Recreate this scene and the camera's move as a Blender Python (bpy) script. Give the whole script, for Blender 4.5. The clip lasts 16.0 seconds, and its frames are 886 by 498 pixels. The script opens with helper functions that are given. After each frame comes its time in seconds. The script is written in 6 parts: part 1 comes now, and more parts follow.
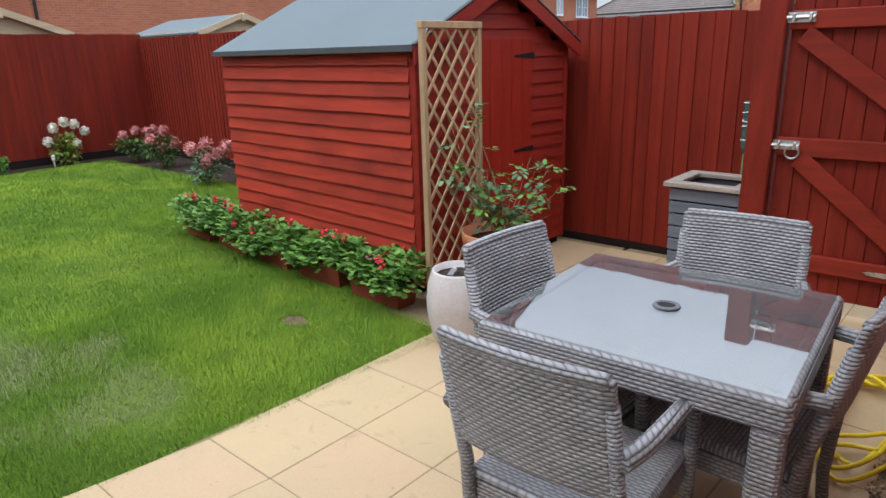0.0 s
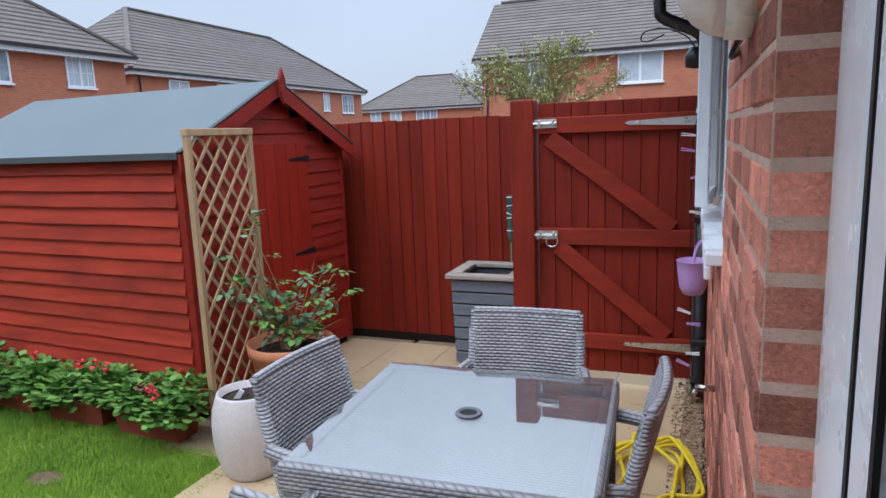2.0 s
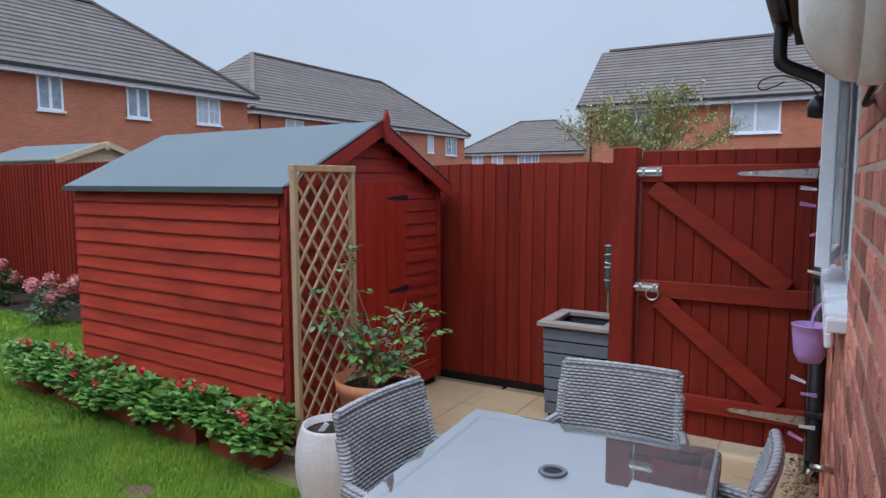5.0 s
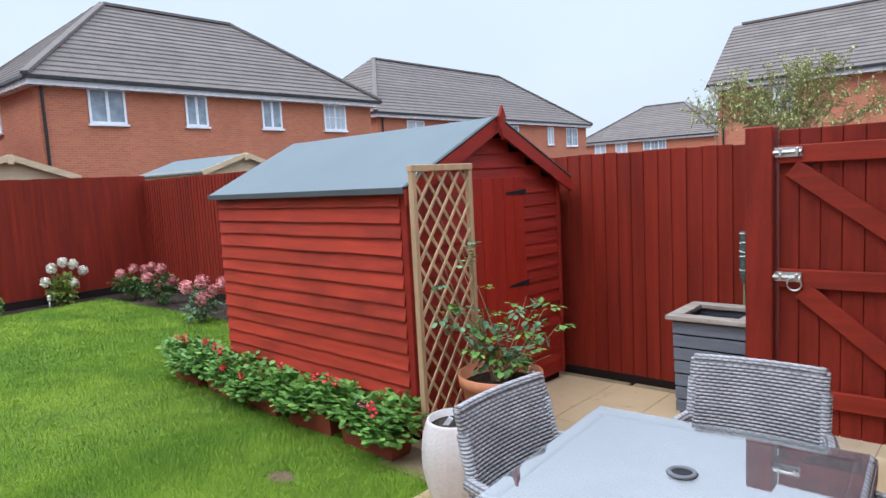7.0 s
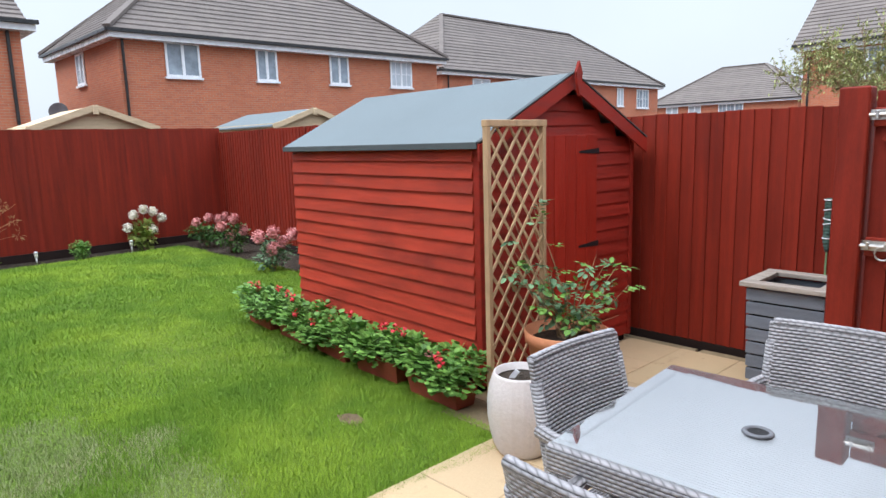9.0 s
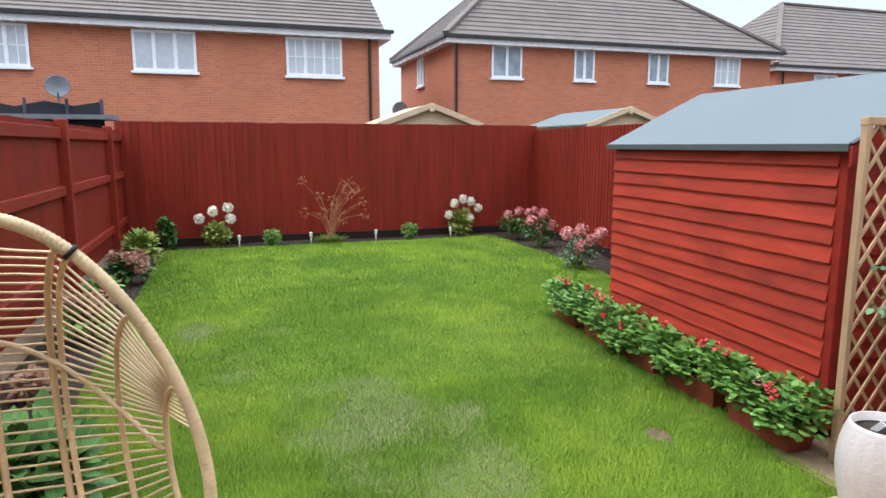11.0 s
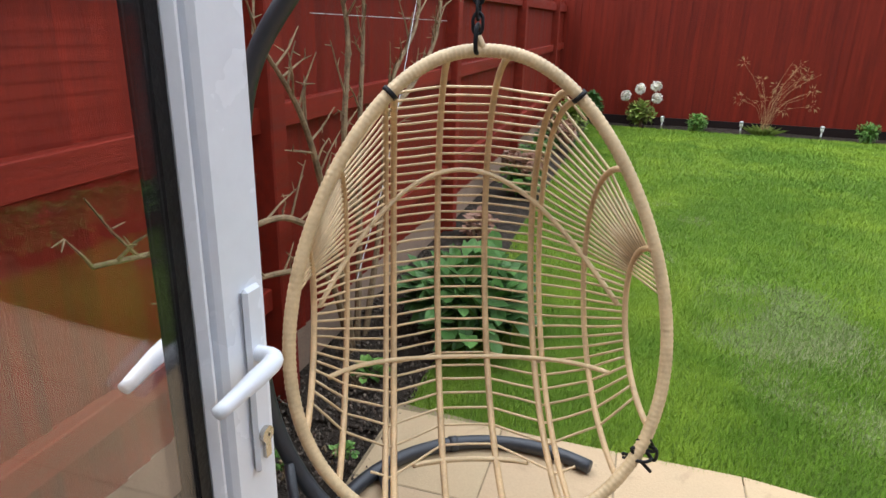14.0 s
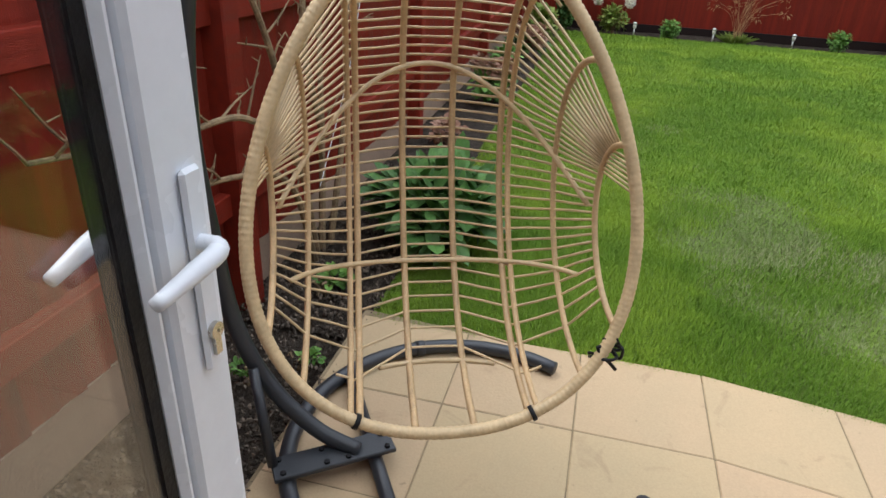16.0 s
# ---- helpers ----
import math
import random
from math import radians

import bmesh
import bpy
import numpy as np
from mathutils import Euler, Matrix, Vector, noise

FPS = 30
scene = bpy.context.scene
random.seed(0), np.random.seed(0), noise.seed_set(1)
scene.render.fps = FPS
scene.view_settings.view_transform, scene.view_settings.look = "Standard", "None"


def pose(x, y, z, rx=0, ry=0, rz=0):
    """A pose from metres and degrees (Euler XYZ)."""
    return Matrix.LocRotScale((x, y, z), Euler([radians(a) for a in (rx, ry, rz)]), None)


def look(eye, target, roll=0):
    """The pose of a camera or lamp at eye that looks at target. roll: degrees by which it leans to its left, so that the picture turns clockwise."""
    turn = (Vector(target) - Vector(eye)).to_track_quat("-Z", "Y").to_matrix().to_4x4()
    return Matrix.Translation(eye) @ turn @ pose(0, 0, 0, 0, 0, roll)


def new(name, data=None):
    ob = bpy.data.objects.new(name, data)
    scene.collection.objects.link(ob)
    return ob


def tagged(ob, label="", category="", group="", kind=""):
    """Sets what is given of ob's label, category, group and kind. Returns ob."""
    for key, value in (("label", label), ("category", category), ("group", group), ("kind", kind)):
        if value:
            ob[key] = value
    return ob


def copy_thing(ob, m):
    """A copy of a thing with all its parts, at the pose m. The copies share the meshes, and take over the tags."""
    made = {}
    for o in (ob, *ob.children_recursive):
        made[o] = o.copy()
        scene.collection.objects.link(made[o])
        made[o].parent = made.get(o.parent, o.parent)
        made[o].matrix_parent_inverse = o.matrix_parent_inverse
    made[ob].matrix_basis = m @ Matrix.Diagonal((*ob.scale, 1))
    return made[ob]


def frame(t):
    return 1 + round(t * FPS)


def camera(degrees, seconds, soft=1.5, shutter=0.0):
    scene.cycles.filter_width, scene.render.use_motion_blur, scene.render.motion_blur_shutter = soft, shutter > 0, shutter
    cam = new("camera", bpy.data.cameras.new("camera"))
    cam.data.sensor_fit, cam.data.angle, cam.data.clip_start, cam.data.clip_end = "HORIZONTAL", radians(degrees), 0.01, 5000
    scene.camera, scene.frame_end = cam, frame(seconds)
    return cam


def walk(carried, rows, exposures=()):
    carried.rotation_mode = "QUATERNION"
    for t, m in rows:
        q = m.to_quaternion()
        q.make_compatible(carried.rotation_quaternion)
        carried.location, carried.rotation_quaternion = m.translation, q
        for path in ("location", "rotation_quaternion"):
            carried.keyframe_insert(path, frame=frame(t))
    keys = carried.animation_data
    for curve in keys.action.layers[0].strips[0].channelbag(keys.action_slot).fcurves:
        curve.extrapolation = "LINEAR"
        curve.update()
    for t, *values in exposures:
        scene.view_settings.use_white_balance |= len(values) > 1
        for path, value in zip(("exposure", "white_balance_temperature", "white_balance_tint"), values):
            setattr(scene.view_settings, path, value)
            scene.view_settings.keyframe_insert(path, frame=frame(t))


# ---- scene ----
cam = camera(68.5, 16.0)
PATH = [
    (0, (-0.019, 0.184, 1.5), (-1.27, 1.631, 0.915), -1.6),
    (0.5, (-0.078, 0.25, 1.44), (-0.995, 1.841, 0.649), 1.0),
    (1, (-0.064, 0.246, 1.451), (-0.791, 1.899, 0.591), 0.7),
    (1.5, (-0.068, 0.243, 1.509), (-0.773, 1.985, 0.826), 1.1),
    (2, (-0.091, 0.265, 1.57), (-0.806, 2.101, 1.226), -2.2),
    (2.5, (-0.109, 0.295, 1.578), (-0.882, 2.114, 1.268), -1.8),
    (3, (-0.123, 0.303, 1.581), (-1.054, 2.049, 1.292), -2.6),
    (3.5, (-0.105, 0.309, 1.579), (-1.081, 2.041, 1.358), -1.1),
    (4, (-0.064, 0.332, 1.574), (-0.731, 2.209, 1.399), -0.2),
    (4.5, (-0.079, 0.32, 1.575), (-0.888, 2.143, 1.421), 0.2),
    (5, (-0.099, 0.31, 1.566), (-1.083, 2.038, 1.357), -0.1),
    (5.2, (-0.11, 0.307, 1.557), (-1.259, 1.925, 1.311), -0.2),
    (7.3, (-0.076, 0.326, 1.573), (-1.382, 1.823, 1.343), -2.7),
    (7.5, (-0.088, 0.327, 1.574), (-1.405, 1.811, 1.324), -2.2),
    (8, (-0.095, 0.311, 1.565), (-1.456, 1.75, 1.289), -1.7),
    (8.2, (-0.097, 0.307, 1.564), (-1.467, 1.734, 1.272), -1.9),
    (10.3, (-0.121, 0.167, 1.513), (-1.822, 1.154, 1.15), -0.6),
    (10.5, (-0.2, 0.18, 1.516), (-1.971, 1.039, 1.161), -0.5),
    (11, (-0.261, 0.172, 1.525), (-2.136, 0.791, 1.211), -0.0),
    (11.5, (-0.257, 0.162, 1.521), (-2.17, 0.616, 1.159), -2.3),
    (12, (-0.269, 0.126, 1.518), (-2.225, 0.361, 1.171), -0.0),
    (12.5, (-0.225, 0.035, 1.52), (-2.199, -0.014, 1.204), 5.3),
    (13, (-0.255, -0.003, 1.557), (-2.229, -0.28, 1.401), 0.4),
    (13.5, (-0.315, -0.01, 1.518), (-2.27, -0.344, 1.258), 0.9),
    (14, (-0.343, -0.014, 1.456), (-2.151, -0.545, 0.787), 1.6),
    (14.5, (-0.364, 0.0, 1.391), (-2.046, -0.495, 0.428), 1.0),
    (15, (-0.364, 0.032, 1.387), (-2.016, -0.569, 0.433), -0.2),
    (15.3, (-0.354, 0.038, 1.377), (-1.993, -0.41, 0.323), -0.3),
    (15.5, (-0.396, -0.02, 1.356), (-1.966, -0.452, 0.194), 0.9),
    (16, (-0.388, -0.02, 1.403), (-2.124, -0.42, 0.494), 2.8),
]
EXPOSURES = [(0, 0.0, 6400, 10), (0.5, 0.1, 5950, 10), (1, 0.05, 5950, 10), (1.5, -0.1, 5950, 10), (2, -0.05, 5900, 10), (3.5, -0.05, 5900, 10), (4, 0.05, 5850, 10), (4.5, -0.18, 5900, 10), (5, -0.32, 5800, 10),
             (7.5, 0.35, 6150, 10), (10.5, 0.40, 6500, 10), (12.5, 0.6, 6400, 10), (13.5, 0.45, 6400, 10), (14.0, 0.2, 6400, 10), (15, 0.08, 6400, 10), (15.5, -0.02, 6400, 10), (16, -0.13, 6500, 10)]
walk(cam, [(t, look(eye, target, roll)) for t, eye, target, roll in PATH], EXPOSURES)

# ---- light ----
world = bpy.data.worlds.new("overcast")
world.use_nodes = True
scene.world = world
wn, wl = world.node_tree.nodes, world.node_tree.links
bg = wn["Background"]
sky = wn.new("ShaderNodeTexSky")
sky.sky_type = 'NISHITA'
sky.sun_disc = False
sky.sun_elevation, sky.sun_rotation = radians(56), radians(162)
sky.air_density, sky.dust_density = 1.0, 4.0
coord = wn.new("ShaderNodeTexCoord")
split = wn.new("ShaderNodeSeparateXYZ")
wl.new(coord.outputs["Generated"], split.inputs[0])
ramp = wn.new("ShaderNodeValToRGB")
ramp.color_ramp.elements[0].position, ramp.color_ramp.elements[0].color = 0.0, (0.60, 0.66, 0.74, 1)
ramp.color_ramp.elements[1].position, ramp.color_ramp.elements[1].color = 1.0, (2.75, 2.95, 3.3, 1)
mid = ramp.color_ramp.elements.new(0.3)
mid.color = (0.64, 0.71, 0.82, 1)
wl.new(split.outputs["Z"], ramp.inputs[0])
cloud = wn.new("ShaderNodeTexNoise")
cloud.inputs["Scale"].default_value, cloud.inputs["Detail"].default_value = 2.2, 5
cmap = wn.new("ShaderNodeMapRange")
cmap.inputs["From Min"].default_value, cmap.inputs["From Max"].default_value = 0.3, 0.7
cmap.inputs["To Min"].default_value, cmap.inputs["To Max"].default_value = 0.93, 1.05
wl.new(coord.outputs["Generated"], cloud.inputs["Vector"])
wl.new(cloud.outputs["Fac"], cmap.inputs["Value"])
cm = wn.new("ShaderNodeVectorMath")
cm.operation = 'SCALE'
wl.new(ramp.outputs[0], cm.inputs[0])
wl.new(cmap.outputs[0], cm.inputs["Scale"])
sk = wn.new("ShaderNodeVectorMath")
sk.operation = 'SCALE'
sk.inputs["Scale"].default_value = 0.02
wl.new(sky.outputs[0], sk.inputs[0])
add = wn.new("ShaderNodeVectorMath")
add.operation = 'ADD'
wl.new(cm.outputs[0], add.inputs[0])
wl.new(sk.outputs[0], add.inputs[1])
wl.new(add.outputs[0], bg.inputs["Color"])
bg.inputs["Strength"].default_value = 1.0

sun = new("sun", bpy.data.lights.new("sun", "SUN"))
sun.data.energy, sun.data.angle, sun.data.color = 1.2, radians(25), (1.0, 0.98, 0.95)
sun.matrix_basis = look((-2.5, -7.5, 12), (0, 0, 0))


# ---- materials ----
def nodes(m):
    return m.node_tree.nodes, m.node_tree.links, m.node_tree.nodes["Principled BSDF"]


def mix(m, fac, a, b, mode='MIX'):
    """Colour mix node; each input is a socket or a colour or number."""
    n, l, _ = nodes(m)
    x = n.new("ShaderNodeMix")
    x.data_type, x.blend_type = 'RGBA', mode
    for key, val in ((0, fac), (6, a), (7, b)):
        if isinstance(val, (int, float)):
            x.inputs[key].default_value = val
        elif isinstance(val, tuple):
            x.inputs[key].default_value = (*val[:3], 1)
        else:
            l.new(val, x.inputs[key])
    return x.outputs[2]


def noise_of(m, scale, detail=4, stretch=(1, 1, 1), lo=0.35, hi=0.65, rough=0.6, distort=0.0):
    n, l, _ = nodes(m)
    tc = n.new("ShaderNodeTexCoord")
    mp = n.new("ShaderNodeMapping")
    mp.inputs["Scale"].default_value = stretch
    info = n.new("ShaderNodeObjectInfo")
    shift = n.new("ShaderNodeMath")
    shift.operation, shift.inputs[1].default_value = 'MULTIPLY', 37.0
    l.new(info.outputs["Random"], shift.inputs[0])
    addv = n.new("ShaderNodeVectorMath")
    l.new(tc.outputs["Object"], addv.inputs[0])
    l.new(shift.outputs[0], addv.inputs[1])
    l.new(addv.outputs[0], mp.inputs[0])
    t = n.new("ShaderNodeTexNoise")
    t.inputs["Scale"].default_value, t.inputs["Detail"].default_value = scale, detail
    t.inputs["Roughness"].default_value, t.inputs["Distortion"].default_value = rough, distort
    l.new(mp.outputs[0], t.inputs["Vector"])
    r = n.new("ShaderNodeMapRange")
    r.inputs["From Min"].default_value, r.inputs["From Max"].default_value = lo, hi
    l.new(t.outputs["Fac"], r.inputs["Value"])
    return r.outputs[0]


def bump(m, height, strength=0.3, distance=0.01, below=None):
    n, l, p = nodes(m)
    b = n.new("ShaderNodeBump")
    b.inputs["Strength"].default_value, b.inputs["Distance"].default_value = strength, distance
    l.new(height, b.inputs["Height"])
    if below is not None:
        l.new(below, b.inputs["Normal"])
    l.new(b.outputs[0], p.inputs["Normal"])
    return b.outputs[0]


def plain(name, color, rough=0.6, metal=0.0, vary=0.12, scale=9.0, fine=90.0, stretch=(1, 1, 1), dirt=None, dirt_amount=0.25,
          bumps=0.15, bump_d=0.004, per_object=0.0, per_island=0.0):
    """A surface of one paint or stuff: broad and fine variation, stains, fine relief."""
    m = bpy.data.materials.new(name)
    m.use_nodes = True
    n, l, p = nodes(m)
    broad = noise_of(m, scale, 5, stretch)
    grain = noise_of(m, fine, 3, stretch)
    dark = tuple(c * (1 - vary * 1.6) for c in color)
    light = tuple(min(1, c * (1 + vary)) for c in color)
    c = mix(m, broad, dark, light)
    c = mix(m, 0.35, c, mix(m, grain, dark, light))
    if dirt is not None:
        spots = noise_of(m, scale * 0.5, 6, (1, 1, 1), 0.5, 0.75)
        sc = n.new("ShaderNodeMath")
        sc.operation, sc.inputs[1].default_value = 'MULTIPLY', dirt_amount
        l.new(spots, sc.inputs[0])
        c = mix(m, sc.outputs[0], c, dirt)
    if per_object or per_island:
        hs = n.new("ShaderNodeHueSaturation")
        mr = n.new("ShaderNodeMapRange")
        k = per_object or per_island
        mr.inputs["To Min"].default_value, mr.inputs["To Max"].default_value = 1 - k, 1 + k
        if per_object:
            l.new(n.new("ShaderNodeObjectInfo").outputs["Random"], mr.inputs["Value"])
        else:
            l.new(n.new("ShaderNodeNewGeometry").outputs["Random Per Island"], mr.inputs["Value"])
        l.new(mr.outputs[0], hs.inputs["Value"])
        l.new(c, hs.inputs["Color"])
        c = hs.outputs[0]
    l.new(c, p.inputs["Base Color"])
    p.inputs["Roughness"].default_value, p.inputs["Metallic"].default_value = rough, metal
    if rough >= 0.5:
        p.inputs["Specular IOR Level"].default_value = 0.22
    rr = n.new("ShaderNodeMapRange")
    rr.inputs["To Min"].default_value, rr.inputs["To Max"].default_value = max(0.03, rough - 0.1), min(1, rough + 0.1)
    l.new(broad, rr.inputs["Value"])
    l.new(rr.outputs[0], p.inputs["Roughness"])
    if bumps:
        bump(m, grain, bumps, bump_d)
    return m


def foliage(name, color, tip=None, vary=0.35, rough=0.5):
    """Leaves: colour varies from leaf to leaf and within it."""
    m = bpy.data.materials.new(name)
    m.use_nodes = True
    n, l, p = nodes(m)
    geo = n.new("ShaderNodeNewGeometry")
    tip = tip or tuple(min(1, c * 1.6) for c in color)
    c = mix(m, geo.outputs["Random Per Island"], tuple(c * (1 - vary) for c in color), tip)
    c = mix(m, noise_of(m, 30, 2), c, mix(m, 0.5, c, color))
    l.new(c, p.inputs["Base Color"])
    p.inputs["Roughness"].default_value = rough
    p.inputs["Specular IOR Level"].default_value = 0.3
    return m


def wicker(name, rows="z"):
    """Flat grey rattan woven over uprights; rows run level on upright faces, or along one edge on a flat top."""
    m = bpy.data.materials.new(name)
    m.use_nodes = True
    n, l, p = nodes(m)
    tc = n.new("ShaderNodeTexCoord")
    s = n.new("ShaderNodeSeparateXYZ")
    l.new(tc.outputs["Object"], s.inputs[0])

    def calc(op, a, b=None):
        x = n.new("ShaderNodeMath")
        x.operation = op
        for i, val in enumerate((a, b)):
            if val is None:
                continue
            if isinstance(val, (int, float)):
                x.inputs[i].default_value = val
            else:
                l.new(val, x.inputs[i])
        return x.outputs[0]
    if rows == "back":
        along, across = s.outputs["Z"], s.outputs["X"]
    elif rows == "z":
        along, across = s.outputs["Z"], calc('ADD', s.outputs["X"], s.outputs["Y"])
    else:
        along, across = s.outputs["Y"], s.outputs["X"]
    row = calc('DIVIDE', along, 0.0120)
    par = calc('MODULO', calc('ADD', calc('FLOOR', row), 4000.0), 2.0)
    col = calc('ADD', calc('DIVIDE', across, 0.027), calc('MULTIPLY', par, 0.5))
    a = calc('POWER', calc('ABSOLUTE', calc('SINE', calc('MULTIPLY', row, math.pi))), 0.6)
    b = calc('ABSOLUTE', calc('SINE', calc('MULTIPLY', col, math.pi)))
    h = calc('MULTIPLY', a, calc('ADD', calc('MULTIPLY', calc('POWER', b, 0.5), 0.6), 0.4))
    tone = noise_of(m, 14, 4)
    c = mix(m, tone, (0.29, 0.29, 0.305), (0.42, 0.415, 0.435))
    # crevice shade between strands is mixed into the colour, over the bump
    c = mix(m, h, (0.055, 0.055, 0.06), c)
    l.new(c, p.inputs["Base Color"])
    p.inputs["Roughness"].default_value = 0.42
    bump(m, h, 0.9, 0.005)
    return m


def brickwork(name, a, b, mortar, u_len=0.225, v_len=0.075):
    """Brick walls some way off: courses over the sum of both level axes, so that every upright wall shows them."""
    m = bpy.data.materials.new(name)
    m.use_nodes = True
    n, l, p = nodes(m)
    tc = n.new("ShaderNodeTexCoord")
    s = n.new("ShaderNodeSeparateXYZ")
    l.new(tc.outputs["Object"], s.inputs[0])
    ad = n.new("ShaderNodeMath")
    l.new(s.outputs["X"], ad.inputs[0])
    l.new(s.outputs["Y"], ad.inputs[1])
    cb = n.new("ShaderNodeCombineXYZ")
    l.new(ad.outputs[0], cb.inputs[0])
    l.new(s.outputs["Z"], cb.inputs[1])
    t = n.new("ShaderNodeTexBrick")
    t.inputs["Scale"].default_value = 1.0
    t.inputs["Brick Width"].default_value, t.inputs["Row Height"].default_value = u_len, v_len
    t.inputs["Mortar Size"].default_value, t.inputs["Bias"].default_value = 0.006, -0.1
    t.inputs["Color1"].default_value, t.inputs["Color2"].default_value = (*a, 1), (*b, 1)
    t.inputs["Mortar"].default_value = (*mortar, 1)
    l.new(cb.outputs[0], t.inputs["Vector"])
    c = mix(m, noise_of(m, 0.6, 5), t.outputs["Color"], mix(m, 0.3, t.outputs["Color"], tuple(x * 0.6 for x in a)))
    l.new(c, p.inputs["Base Color"])
    p.inputs["Roughness"].default_value = 0.85
    bump(m, t.outputs["Fac"], -0.4, 0.01)
    return m


def clear_glass(name, tint=(1, 1, 1), rough=0.0, ior=1.45):
    m = bpy.data.materials.new(name)
    m.use_nodes = True
    n, l, p = nodes(m)
    p.inputs["Base Color"].default_value = (*tint, 1)
    p.inputs["Roughness"].default_value = rough
    p.inputs["Transmission Weight"].default_value = 1.0
    p.inputs["IOR"].default_value = ior
    return m


def sheet_glass(name):
    """A thin clear sheet: light goes straight through, faintly green, under a strong gloss."""
    m = bpy.data.materials.new(name)
    m.use_nodes = True
    n, l, p = nodes(m)
    clear, gloss, facing, both = n.new("ShaderNodeBsdfTransparent"), n.new("ShaderNodeBsdfGlossy"), n.new("ShaderNodeLayerWeight"), n.new("ShaderNodeMixShader")
    power, span = n.new("ShaderNodeMath"), n.new("ShaderNodeMapRange")
    power.operation, power.inputs[1].default_value = 'POWER', 4.0
    span.inputs["To Min"].default_value = 0.25
    clear.inputs["Color"].default_value = (0.94, 0.96, 0.96, 1)
    gloss.inputs["Roughness"].default_value = 0.015
    l.new(facing.outputs["Facing"], power.inputs[0])
    l.new(power.outputs[0], span.inputs["Value"])
    l.new(span.outputs[0], both.inputs[0])
    l.new(clear.outputs[0], both.inputs[1])
    l.new(gloss.outputs[0], both.inputs[2])
    l.new(both.outputs[0], n["Material Output"].inputs["Surface"])
    return m


def slab_stone(name):
    """Concrete slabs from buff to peach, each its own, with soft brown stains and worn pale spots."""
    m = bpy.data.materials.new(name)
    m.use_nodes = True
    n, l, p = nodes(m)
    own = n.new("ShaderNodeObjectInfo").outputs["Random"]
    c = mix(m, own, (0.50, 0.375, 0.215), (0.515, 0.362, 0.222))
    c = mix(m, noise_of(m, 2.2, 5, lo=0.35, hi=0.7), mix(m, 0.35, c, (0.36, 0.31, 0.19)), c)
    c = mix(m, noise_of(m, 140, 3), mix(m, 0.12, c, (0.2, 0.14, 0.08)), c)
    stain = noise_of(m, 5.5, 6, lo=0.60, hi=0.80, distort=1.2)
    c = mix(m, stain, c, mix(m, 0.55, c, (0.22, 0.14, 0.085)))
    c = mix(m, noise_of(m, 22, 4, lo=0.68, hi=0.78), c, (0.24, 0.18, 0.11))
    l.new(c, p.inputs["Base Color"])
    p.inputs["Roughness"].default_value = 0.78
    p.inputs["Specular IOR Level"].default_value = 0.3
    bump(m, noise_of(m, 120, 3), 0.25, 0.002)
    return m


def turf(name, dark, light, patch):
    """Grass blades: each its own green, in broad and small patches of deeper and paler growth."""
    m = bpy.data.materials.new(name)
    m.use_nodes = True
    n, l, p = nodes(m)
    c = mix(m, n.new("ShaderNodeNewGeometry").outputs["Random Per Island"], dark, light)
    c = mix(m, noise_of(m, 0.55, 4, lo=0.4, hi=0.62), mix(m, 0.55, c, patch), c)
    c = mix(m, noise_of(m, 3.5, 4, lo=0.3, hi=0.6), mix(m, 0.45, c, patch), c)
    c = mix(m, noise_of(m, 1.1, 5, lo=0.48, hi=0.66), c, mix(m, 0.5, c, (light[0] * 1.25, light[1] * 1.08, light[2] * 1.3)))
    l.new(c, p.inputs["Base Color"])
    p.inputs["Roughness"].default_value = 0.6
    p.inputs["Specular IOR Level"].default_value = 0.25
    return m


